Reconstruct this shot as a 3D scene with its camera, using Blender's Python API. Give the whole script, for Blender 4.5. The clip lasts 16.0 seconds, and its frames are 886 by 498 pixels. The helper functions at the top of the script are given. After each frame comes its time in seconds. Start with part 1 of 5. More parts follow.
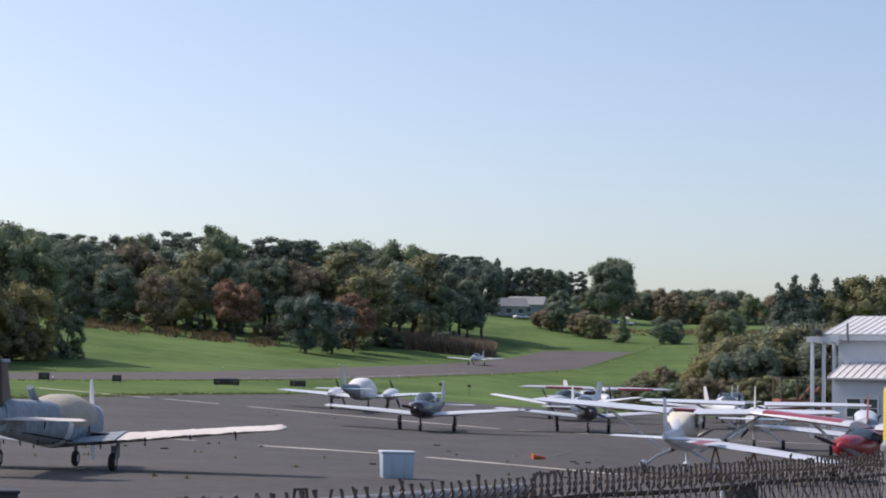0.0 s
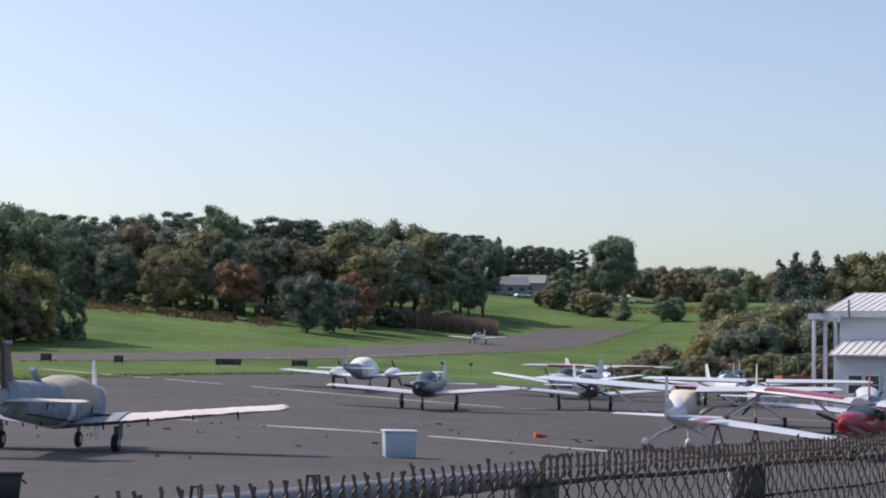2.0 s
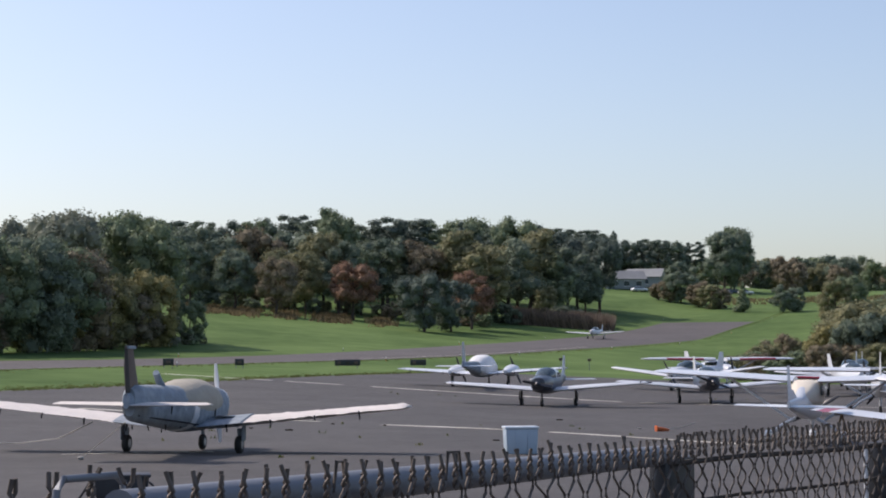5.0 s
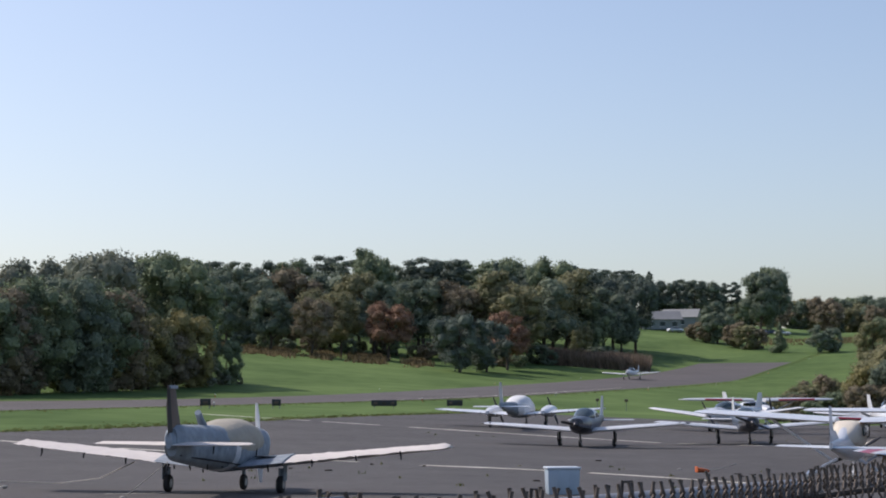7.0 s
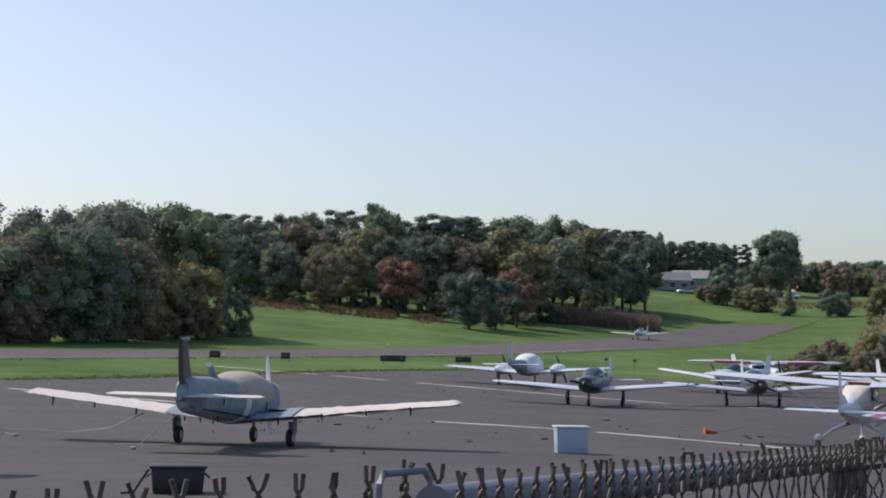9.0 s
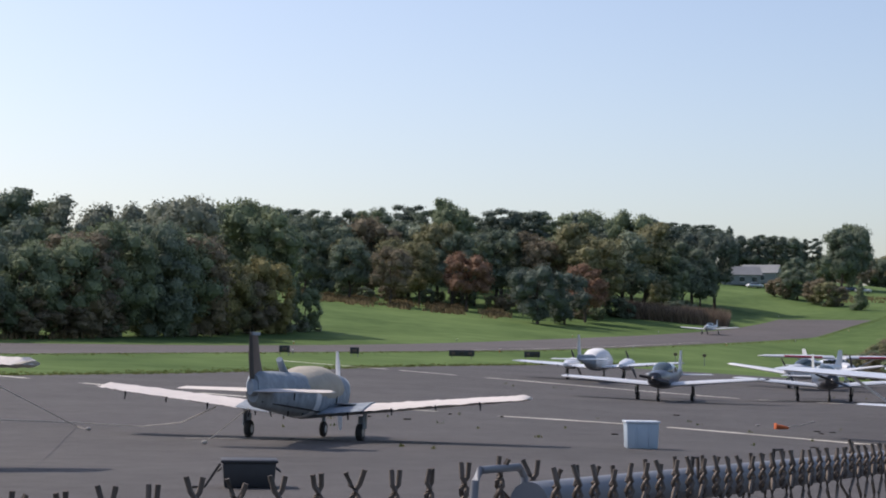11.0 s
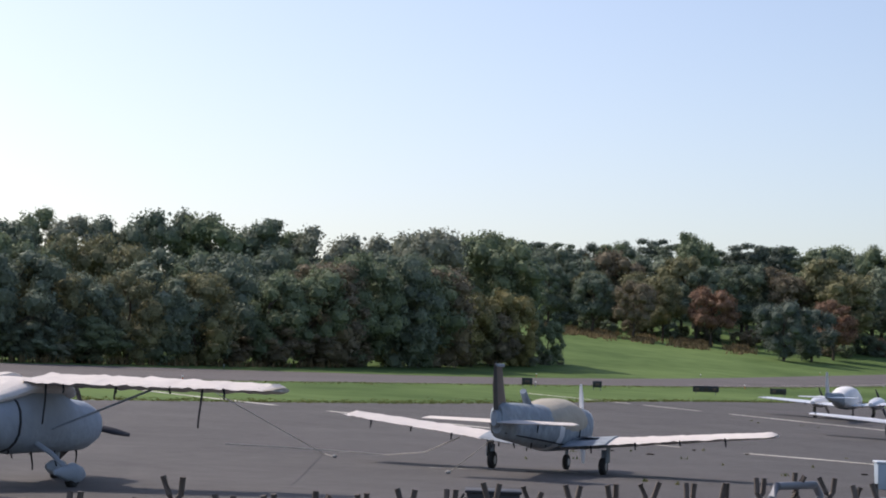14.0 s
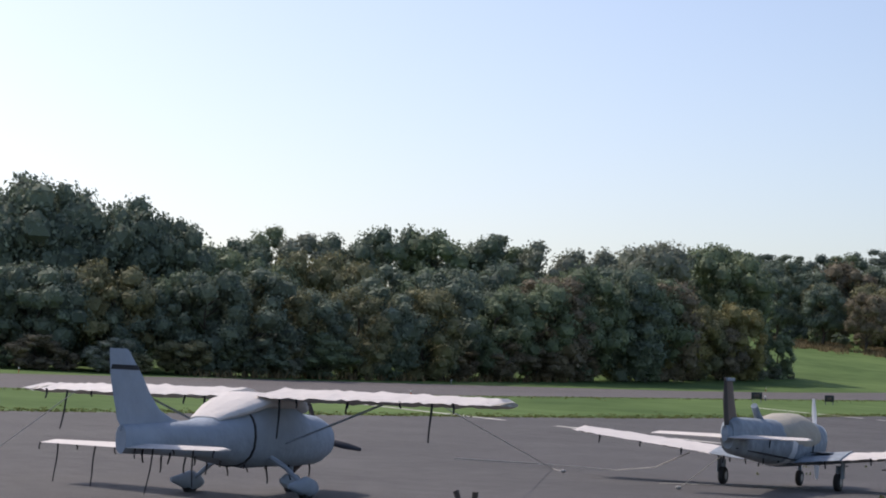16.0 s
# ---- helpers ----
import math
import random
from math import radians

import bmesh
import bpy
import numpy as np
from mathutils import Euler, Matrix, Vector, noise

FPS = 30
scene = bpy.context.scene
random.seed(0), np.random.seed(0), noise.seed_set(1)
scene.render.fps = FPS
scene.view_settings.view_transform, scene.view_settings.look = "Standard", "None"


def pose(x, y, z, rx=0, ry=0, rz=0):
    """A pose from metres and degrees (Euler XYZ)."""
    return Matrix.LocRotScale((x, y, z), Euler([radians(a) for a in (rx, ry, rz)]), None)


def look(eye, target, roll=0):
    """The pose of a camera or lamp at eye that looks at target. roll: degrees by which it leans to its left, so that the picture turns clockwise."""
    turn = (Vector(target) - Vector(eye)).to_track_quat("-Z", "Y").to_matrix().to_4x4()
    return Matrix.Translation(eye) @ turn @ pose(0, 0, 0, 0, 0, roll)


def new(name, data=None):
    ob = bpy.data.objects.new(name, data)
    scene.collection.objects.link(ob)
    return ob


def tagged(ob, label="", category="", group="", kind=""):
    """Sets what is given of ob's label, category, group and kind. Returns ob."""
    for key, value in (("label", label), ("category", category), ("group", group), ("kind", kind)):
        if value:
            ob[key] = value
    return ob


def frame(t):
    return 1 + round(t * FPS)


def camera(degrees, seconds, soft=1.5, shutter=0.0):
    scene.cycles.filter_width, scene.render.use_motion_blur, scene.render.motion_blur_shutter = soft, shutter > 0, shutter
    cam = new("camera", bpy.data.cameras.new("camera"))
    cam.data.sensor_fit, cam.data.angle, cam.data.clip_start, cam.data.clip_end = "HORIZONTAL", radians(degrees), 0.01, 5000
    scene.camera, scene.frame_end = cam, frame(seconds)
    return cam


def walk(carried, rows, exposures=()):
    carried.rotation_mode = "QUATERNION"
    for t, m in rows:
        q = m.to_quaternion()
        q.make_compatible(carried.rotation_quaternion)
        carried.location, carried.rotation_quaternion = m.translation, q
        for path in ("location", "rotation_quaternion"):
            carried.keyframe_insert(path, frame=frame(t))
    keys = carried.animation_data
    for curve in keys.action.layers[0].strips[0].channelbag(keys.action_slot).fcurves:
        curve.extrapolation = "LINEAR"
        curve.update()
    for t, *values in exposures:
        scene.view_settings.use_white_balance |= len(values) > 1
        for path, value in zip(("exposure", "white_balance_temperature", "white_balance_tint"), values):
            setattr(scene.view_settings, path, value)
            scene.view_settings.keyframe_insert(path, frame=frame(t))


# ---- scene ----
cam = camera(27.5, 16.0, soft=1.9)
PATH = [
    (0, (-0.023, 0.0, 1.984), (-0.0208, 4.9843, 2.3801), 1.4),
    (0.5, (-0.016, 0.0, 1.989), (-0.0010, 4.9849, 2.3774), 1.2),
    (1, (-0.015, 0.0, 1.991), (0.0123, 4.9850, 2.3768), 1.2),
    (1.5, (-0.023, 0.0, 1.992), (0.0065, 4.9867, 2.3549), 1.0),
    (2, (-0.035, 0.0, 1.992), (-0.0340, 4.9886, 2.3298), 1.1),
    (2.5, (-0.030, 0.0, 1.991), (-0.0762, 4.9898, 2.3063), 1.2),
    (3, (-0.024, 0.0, 1.990), (-0.0947, 4.9905, 2.2903), 1.3),
    (3.5, (-0.023, 0.0, 1.990), (-0.1214, 4.9909, 2.2752), 1.1),
    (4, (-0.028, 0.0, 1.986), (-0.1768, 4.9907, 2.2513), 1.1),
    (4.5, (-0.038, 0.0, 1.979), (-0.2526, 4.9879, 2.2516), 0.5),
    (5, (-0.057, 0.0, 1.966), (-0.3731, 4.9792, 2.2948), -0.2),
    (5.2, (-0.060, 0.0, 1.964), (-0.4642, 4.9703, 2.3281), -0.2),
    (7.5, (-0.255, 0.0, 1.952), (-0.6688, 4.9633, 2.3931), -0.1),
    (8, (-0.272, 0.0, 1.953), (-0.6916, 4.9653, 2.3651), 0.4),
    (8.5, (-0.275, 0.0, 1.964), (-0.6898, 4.9714, 2.3005), 0.8),
    (11, (-0.300, 0.0, 1.966), (-0.9267, 4.9513, 2.2689), 1.0),
    (11.5, (-0.301, 0.0, 1.964), (-1.0033, 4.9397, 2.2892), 0.7),
    (12, (-0.305, 0.0, 1.959), (-1.2000, 4.9055, 2.3259), 1.2),
    (12.5, (-0.309, 0.0, 1.956), (-1.3057, 4.8859, 2.3227), 1.7),
    (13, (-0.312, 0.0, 1.954), (-1.3439, 4.8788, 2.3178), 2.0),
    (13.5, (-0.325, 0.0, 1.950), (-1.4176, 4.8648, 2.3236), 2.2),
    (14, (-0.340, 0.0, 1.947), (-1.6257, 4.8172, 2.3233), 2.1),
    (14.5, (-0.350, 0.0, 1.947), (-1.7957, 4.7692, 2.3532), 1.8),
    (15, (-0.360, 0.0, 1.946), (-1.9137, 4.7345, 2.3584), 2.1),
    (15.5, (-0.372, 0.0, 1.945), (-2.0411, 4.6955, 2.3533), 1.8),
    (16, (-0.385, 0.0, 1.945), (-2.2585, 4.6189, 2.3397), 2.0),
]
walk(cam, [(t, look(eye, target, roll)) for t, eye, target, roll in PATH],
     exposures=[(0, 0.46, 6580, 17), (5, 0.44, 6580, 17), (8, 0.29, 6480, 16), (11, 0.42, 6620, 17), (13, 0.42, 6640, 17), (14.5, 0.48, 6640, 17), (16, 0.36, 6500, 17)])

# ---- light ----
SUN_AZ, SUN_EL = -68.0, 46.0
world = bpy.data.worlds.new("sky")
scene.world = world
world.use_nodes = True
wn = world.node_tree.nodes
sky = wn.new("ShaderNodeTexSky")
sky.sky_type = "NISHITA"
sky.sun_disc = False
sky.sun_elevation = radians(SUN_EL)
sky.sun_rotation = radians(SUN_AZ)
sky.altitude, sky.air_density, sky.dust_density, sky.ozone_density = 50, 1.0, 2.0, 1.4
world.node_tree.links.new(sky.outputs[0], wn["Background"].inputs[0])
wn["Background"].inputs[1].default_value = 0.122
sun = new("sun", bpy.data.lights.new("sun", "SUN"))
sun.data.energy, sun.data.angle, sun.data.color = 2.45, radians(0.6), (1.0, 0.93, 0.82)
_az, _el = radians(SUN_AZ), radians(SUN_EL)
sun.matrix_world = look((0, 0, 60), (-math.sin(_az) * math.cos(_el), -math.cos(_az) * math.cos(_el), 60 - math.sin(_el)))


# ---- materials ----
def mat(name, col, rough=0.6, metal=0.0, var=0.15, scale=8.0, bump=0.0, bump_scale=40.0, col2=None, spec=0.5,
        big=0.6, island=0.0, obj_rand=0.0, trans=0.0, coat=0.0):
    m = bpy.data.materials.new(name)
    m.use_nodes = True
    nt = m.node_tree
    b = nt.nodes["Principled BSDF"]
    b.inputs["Roughness"].default_value = rough
    b.inputs["Metallic"].default_value = metal
    b.inputs["Specular IOR Level"].default_value = spec
    b.inputs["Coat Weight"].default_value = coat
    tc = nt.nodes.new("ShaderNodeTexCoord")
    n1 = nt.nodes.new("ShaderNodeTexNoise")
    n1.inputs["Scale"].default_value = scale
    n1.inputs["Detail"].default_value = 6
    n2 = nt.nodes.new("ShaderNodeTexNoise")
    n2.inputs["Scale"].default_value = scale * 0.13
    n2.inputs["Detail"].default_value = 3
    nt.links.new(tc.outputs["Object"], n1.inputs["Vector"])
    nt.links.new(tc.outputs["Object"], n2.inputs["Vector"])
    add = nt.nodes.new("ShaderNodeMix")
    add.inputs[0].default_value = big
    nt.links.new(n1.outputs[0], add.inputs[2])
    nt.links.new(n2.outputs[0], add.inputs[3])
    fac = add.outputs[0]
    if island or obj_rand:
        src = nt.nodes.new("ShaderNodeNewGeometry") if island else nt.nodes.new("ShaderNodeObjectInfo")
        w = nt.nodes.new("ShaderNodeMix")
        w.inputs[0].default_value = island or obj_rand
        nt.links.new(fac, w.inputs[2])
        nt.links.new(src.outputs["Random Per Island"] if island else src.outputs["Random"], w.inputs[3])
        fac = w.outputs[0]
    ramp = nt.nodes.new("ShaderNodeValToRGB")
    lo = tuple(c * (1 - var) for c in col)
    hi = tuple(min(1, c * (1 + var)) for c in (col2 or col))
    ramp.color_ramp.elements[0].position, ramp.color_ramp.elements[1].position = 0.3, 0.7
    ramp.color_ramp.elements[0].color, ramp.color_ramp.elements[1].color = (*lo, 1), (*hi, 1)
    nt.links.new(fac, ramp.inputs[0])
    nt.links.new(ramp.outputs[0], b.inputs["Base Color"])
    if bump:
        n3 = nt.nodes.new("ShaderNodeTexNoise")
        n3.inputs["Scale"].default_value = bump_scale
        nt.links.new(tc.outputs["Object"], n3.inputs["Vector"])
        bn = nt.nodes.new("ShaderNodeBump")
        bn.inputs["Strength"].default_value = bump
        bn.inputs["Distance"].default_value = 0.04
        nt.links.new(n3.outputs[0], bn.inputs["Height"])
        nt.links.new(bn.outputs[0], b.inputs["Normal"])
    if trans:
        t = nt.nodes.new("ShaderNodeBsdfTranslucent")
        mx = nt.nodes.new("ShaderNodeMixShader")
        mx.inputs[0].default_value = trans
        nt.links.new(ramp.outputs[0], t.inputs[0])
        nt.links.new(b.outputs[0], mx.inputs[1])
        nt.links.new(t.outputs[0], mx.inputs[2])
        nt.links.new(mx.outputs[0], nt.nodes["Material Output"].inputs[0])
    return m


ASPHALT = mat("asphalt", (0.062, 0.058, 0.057), 0.85, var=0.36, scale=1.6, bump=0.5, bump_scale=30, big=0.5)
RUNWAY = mat("runway_asphalt", (0.088, 0.078, 0.076), 0.9, var=0.2, scale=0.8, bump=0.3, bump_scale=40)
GRASS = mat("mown_grass", (0.078, 0.135, 0.046), 0.9, var=0.25, scale=0.35, bump=0.3, bump_scale=14, col2=(0.118, 0.172, 0.062), spec=0.03)
TUFT = mat("grass_blades", (0.085, 0.13, 0.025), 0.7, var=0.3, scale=3, col2=(0.16, 0.15, 0.05), island=0.6, trans=0.3, spec=0.2)
WEED = mat("dry_weeds", (0.17, 0.135, 0.07), 0.8, var=0.3, scale=2, col2=(0.24, 0.18, 0.10), island=0.6, trans=0.25, spec=0.1)
REED = mat("brown_reeds", (0.19, 0.145, 0.11), 0.8, var=0.3, scale=2, col2=(0.26, 0.20, 0.15), island=0.6, trans=0.2, spec=0.1)
BARK = mat("bark", (0.07, 0.055, 0.042), 0.9, var=0.3, scale=6, bump=0.6, bump_scale=20)


def leaf_mat(name, a, b):
    return mat(name, a, 0.7, var=0.2, scale=0.5, col2=b, island=0.35, trans=0.22, spec=0.15)


# leaf tones lifted paler and bluer, with distance haze mixed into the colours
LEAF = {
    "dark": leaf_mat("leaves_dark_green", (0.144, 0.184, 0.140), (0.207, 0.247, 0.172)),
    "green": leaf_mat("leaves_green", (0.161, 0.205, 0.129), (0.230, 0.274, 0.159)),
    "olive": leaf_mat("leaves_olive", (0.198, 0.200, 0.115), (0.270, 0.260, 0.140)),
    "red": leaf_mat("leaves_rust_red", (0.235, 0.150, 0.105), (0.300, 0.185, 0.120)),
    "brown": leaf_mat("leaves_brownish", (0.196, 0.170, 0.121), (0.259, 0.218, 0.144)),
    "gold": leaf_mat("leaves_yellowish", (0.230, 0.216, 0.099), (0.310, 0.274, 0.121)),
    "pine": leaf_mat("needles_dark", (0.109, 0.144, 0.124), (0.161, 0.193, 0.149)),
    "pale": leaf_mat("leaves_grey_green", (0.207, 0.230, 0.178), (0.276, 0.293, 0.218)),
}
WHITE = mat("white_paint", (0.62, 0.64, 0.67), 0.32, var=0.06, scale=3, coat=0.3)
COVER = mat("cover_cloth", (0.33, 0.375, 0.43), 0.85, var=0.14, scale=3, bump=1.0, bump_scale=4, spec=0.2)
COVER_WHITE = mat("white_cover_cloth", (0.72, 0.73, 0.74), 0.8, var=0.12, scale=2, bump=1.0, bump_scale=4, spec=0.2)
COVER_TAN = mat("cover_tan_cloth", (0.40, 0.37, 0.31), 0.88, var=0.14, scale=4, bump=0.5, bump_scale=6, spec=0.2)
COVER_CREAM = mat("cream_cloth", (0.68, 0.62, 0.52), 0.85, var=0.1, scale=4, bump=0.5, bump_scale=7, spec=0.2)
WINGCOVER = mat("wing_cover_cloth", (0.64, 0.60, 0.565), 0.85, var=0.10, scale=3, bump=0.7, bump_scale=5, spec=0.2)
BLUEGREY = mat("pale_blue_cloth", (0.27, 0.31, 0.35), 0.8, var=0.32, scale=4, bump=1.0, bump_scale=5, spec=0.2, big=0.4)
DARKPAINT = mat("black_paint", (0.025, 0.025, 0.03), 0.3, var=0.2, scale=3, coat=0.4)
NAVY = mat("navy_paint", (0.05, 0.07, 0.11), 0.35, var=0.15, scale=3)
REDP = mat("red_paint", (0.33, 0.022, 0.035), 0.3, var=0.12, scale=3, coat=0.4)
BROWNP = mat("brown_faded_paint", (0.10, 0.07, 0.055), 0.6, var=0.35, scale=5)
RUBBER = mat("rubber", (0.02, 0.02, 0.02), 0.8, var=0.2, scale=12)
STEEL = mat("grey_metal", (0.42, 0.43, 0.44), 0.45, 0.8, var=0.12, scale=10)
GALV = mat("galvanised_pipe", (0.19, 0.205, 0.23), 0.6, 0.35, var=0.15, scale=20)
RUST = mat("rusty_wire", (0.062, 0.050, 0.042), 0.7, 0.3, var=0.4, scale=60, col2=(0.115, 0.095, 0.080))
STRAP = mat("black_strap", (0.02, 0.02, 0.022), 0.8, var=0.2, scale=20)
ROPE = mat("pale_rope", (0.42, 0.40, 0.36), 0.9, var=0.2, scale=30)
YELLOW = mat("yellow_paint", (0.55, 0.40, 0.03), 0.5, var=0.12, scale=8)
RUSTO = mat("rusty_orange_paint", (0.26, 0.09, 0.05), 0.7, var=0.3, scale=6)
ORANGE = mat("orange_plastic", (0.55, 0.12, 0.03), 0.6, var=0.2, scale=8)
BINBLUE = mat("pale_blue_plastic", (0.38, 0.47, 0.55), 0.5, var=0.08, scale=4)
BINLID = mat("pale_lid_plastic", (0.56, 0.62, 0.68), 0.5, var=0.08, scale=4)
BINBLACK = mat("black_plastic", (0.025, 0.027, 0.032), 0.55, var=0.25, scale=6)
LINEP = mat("faded_line_paint", (0.46, 0.43, 0.35), 0.85, var=0.4, scale=2.2, col2=(0.58, 0.56, 0.50))
SIDING = mat("white_siding", (0.52, 0.56, 0.61), 0.6, var=0.05, scale=2)
ROOFM = mat("white_metal_roof", (0.64, 0.63, 0.62), 0.5, 0.0, var=0.08, scale=2)
ROOFL = mat("light_shingles", (0.24, 0.25, 0.25), 0.8, var=0.15, scale=2)
ROOFG = mat("grey_shingles", (0.17, 0.18, 0.19), 0.8, var=0.2, scale=2)
HOUSEW = mat("house_siding", (0.20, 0.23, 0.23), 0.7, var=0.08, scale=1)
CONCRETE = mat("concrete", (0.36, 0.35, 0.33), 0.85, var=0.15, scale=6)
WOOD = mat("weathered_wood", (0.24, 0.17, 0.11), 0.8, var=0.25, scale=10)
DIRT = mat("dark_debris", (0.05, 0.043, 0.036), 0.9, var=0.3, scale=12)
GLASS = mat("tinted_glass", (0.03, 0.05, 0.055), 0.06, var=0.1, scale=2, spec=0.8)
LENSW = mat("lamp_lens", (0.8, 0.8, 0.8), 0.15, var=0.05, scale=3)


# ---- building blocks ----
def sm(a, b, v):
    t = min(1.0, max(0.0, (v - a) / (b - a)))
    return t * t * (3 - 2 * t)


# axes of the runway: a along it, e across it (positive on the far side)
RX, RY = 0.2906, 0.9568
P1 = (-50.0, 118.3)


def to_ae(x, y):
    dx, dy = x - P1[0], y - P1[1]
    return dx * RX + dy * RY, -dx * RY + dy * RX


def from_ae(a, e):
    return P1[0] + a * RX - e * RY, P1[1] + a * RY + e * RX


ZA = (-400, -60, 0, 92, 190, 243, 311, 400, 480, 560, 700, 1500, 4000)
ZZ = (0.8, 1.5, 2.1, 3.55, 6.6, 8.8, 15.0, 22.5, 25.5, 25.5, 24.0, 22.0, 22.0)


def spine(a):
    return sum(float(np.interp(a + d, ZA, ZZ)) for d in (-24, -12, 0, 12, 24)) / 5


def ground_ae(a, e):
    x, y = from_ae(a, e)
    base = spine(a)
    near = min(1.0, max(0.0, (e + 58) / 50)) ** 1.15
    near = max(near * 0.96, sm(70, 260, a))
    z = base * near if e < 0 else base
    if e < 0 and near < 1:
        z += 0.6 * sm(88, 128, y) * (1 - near)
    k = 0.025 + 0.075 * sm(20, 150, a)
    if e > 8:
        f = min(e - 8, 110) + 0.25 * max(0.0, min(e - 118, 600))
        z += k * f
    z -= 0.65 * math.exp(-((x - 11) / 11) ** 2 - ((y - 60) / 16) ** 2)
    z -= 0.2 * math.exp(-((x + 17) / 7) ** 2 - ((y - 31) / 6) ** 2)
    z *= sm(9.5, 30, math.hypot(x, y - 1)) if y < 30 else 1.0
    return z


def ground(x, y):
    return ground_ae(*to_ae(x, y))


def obj(name, bm, material, smooth=True):
    me = bpy.data.meshes.new(name)
    bm.normal_update()
    bm.to_mesh(me)
    bm.free()
    for m in material if isinstance(material, (list, tuple)) else [material]:
        me.materials.append(m)
    if smooth:
        me.polygons.foreach_set("use_smooth", [True] * len(me.polygons))
        me.set_sharp_from_angle(angle=radians(38))
    return new(name, me)


def part(name, bm, material, parent, label="", smooth=True):
    o = obj(name, bm, material, smooth)
    o.parent = parent
    return tagged(o, label)


def empty(name, m, label, category, group=""):
    o = new(name)
    o.empty_display_size = 0.3
    o.matrix_world = m
    return tagged(o, label, category, group)


def box(bm, cx, cy, cz, sx, sy, sz, bevel=0.0, m=None):
    r = bmesh.ops.create_cube(bm, size=1.0, matrix=Matrix.Translation((cx, cy, cz)) @ Matrix.Diagonal((sx, sy, sz, 1)))
    if bevel:
        es = list({e for v in r["verts"] for e in v.link_edges})
        q = bmesh.ops.bevel(bm, geom=es, offset=bevel, segments=2, affect="EDGES", profile=0.5)
        vs = list({v for f in q["faces"] for v in f.verts})
    else:
        vs = r["verts"]
    if m is not None:
        bmesh.ops.transform(bm, matrix=m, verts=bm.verts if bevel else vs)
    return bm


def tube(bm, pts, radii, n=8, cap=True):
    pts = [Vector(p) for p in pts]
    if not isinstance(radii, (list, tuple)):
        radii = [radii] * len(pts)
    rings = []
    for i, p in enumerate(pts):
        d = (pts[min(i + 1, len(pts) - 1)] - pts[max(i - 1, 0)]).normalized()
        up = Vector((0, 0, 1)) if abs(d.z) < 0.9 else Vector((1, 0, 0))
        u = d.cross(up).normalized()
        v = u.cross(d)
        rings.append([bm.verts.new(p + radii[i] * (math.cos(2 * math.pi * k / n) * u + math.sin(2 * math.pi * k / n) * v)) for k in range(n)])
    for r0, r1 in zip(rings, rings[1:]):
        for k in range(n):
            bm.faces.new((r0[k], r0[(k + 1) % n], r1[(k + 1) % n], r1[k]))
    if cap:
        bm.faces.new(rings[0][::-1])
        bm.faces.new(rings[-1])
    return bm


def loft(bm, rings, cap=True):
    vs = [[bm.verts.new(p) for p in r] for r in rings]
    n = len(vs[0])
    for r0, r1 in zip(vs, vs[1:]):
        for k in range(n):
            bm.faces.new((r0[k], r0[(k + 1) % n], r1[(k + 1) % n], r1[k]))
    if cap:
        bm.faces.new(vs[0][::-1])
        bm.faces.new(vs[-1])
    bmesh.ops.recalc_face_normals(bm, faces=bm.faces)
    return bm


def oval(x, zc, ry, rz, n=20, p=2.4, yc=0.0):
    out = []
    for k in range(n):
        a = 2 * math.pi * k / n
        c, s = math.cos(a), math.sin(a)
        out.append((x, yc + ry * math.copysign(abs(c) ** (2 / p), c), zc + rz * math.copysign(abs(s) ** (2 / p), s)))
    return out


FOIL = ((1.0, 0.0), (0.75, 0.045), (0.5, 0.082), (0.3, 0.098), (0.12, 0.078), (0.03, 0.042), (0.0, 0.0),
        (0.03, -0.022), (0.12, -0.036), (0.3, -0.042), (0.5, -0.036), (0.75, -0.02))


def foil(lead, chord, y, z, thick=1.0, upright=False):
    """One wing section: lead is the x of its front edge."""
    out = []
    for c, t in FOIL:
        x, h = lead - c * chord, t * chord * thick
        out.append((x, h, y) if upright else (x, y, z + h))
    return out


def ball(bm, c, r, sx=1, sy=1, sz=1, u=14, v=8):
    bmesh.ops.create_uvsphere(bm, u_segments=u, v_segments=v, radius=r, matrix=Matrix.Translation(c) @ Matrix.Diagonal((sx, sy, sz, 1)))
    return bm


def wheel_part(parent, x, y, r=0.22, w=0.15):
    bm = bmesh.new()
    prof = [(-w / 2, r * 0.55), (-w / 2, r * 0.85), (-w * 0.3, r), (w * 0.3, r), (w / 2, r * 0.85), (w / 2, r * 0.55)]
    rings = [[(x + q * math.cos(2 * math.pi * k / 18), y + o, r + q * math.sin(2 * math.pi * k / 18)) for k in range(18)] for o, q in prof]
    t = part("wheel", loft(bm, rings), RUBBER, parent)
    bm = bmesh.new()
    rings = [[(x + q * math.cos(2 * math.pi * k / 12), y + o, r + q * math.sin(2 * math.pi * k / 12)) for k in range(12)]
             for o, q in ((-w * 0.52, r * 0.2), (-w * 0.5, r * 0.5), (w * 0.5, r * 0.5), (w * 0.52, r * 0.2))]
    part("rim", loft(bm, rings), STEEL, t)
    return t


# ---- ground, ramp and runway ----
def taper(a, e):
    """The far edge of the runway comes in from 20 m to 7 m as it climbs."""
    edge = 20 - 13 * sm(-5, 60, a)
    if 0 < e <= 20:
        return e * edge / 20
    return edge + (e - 20) * (60 - edge) / 40 if 20 < e < 60 else e


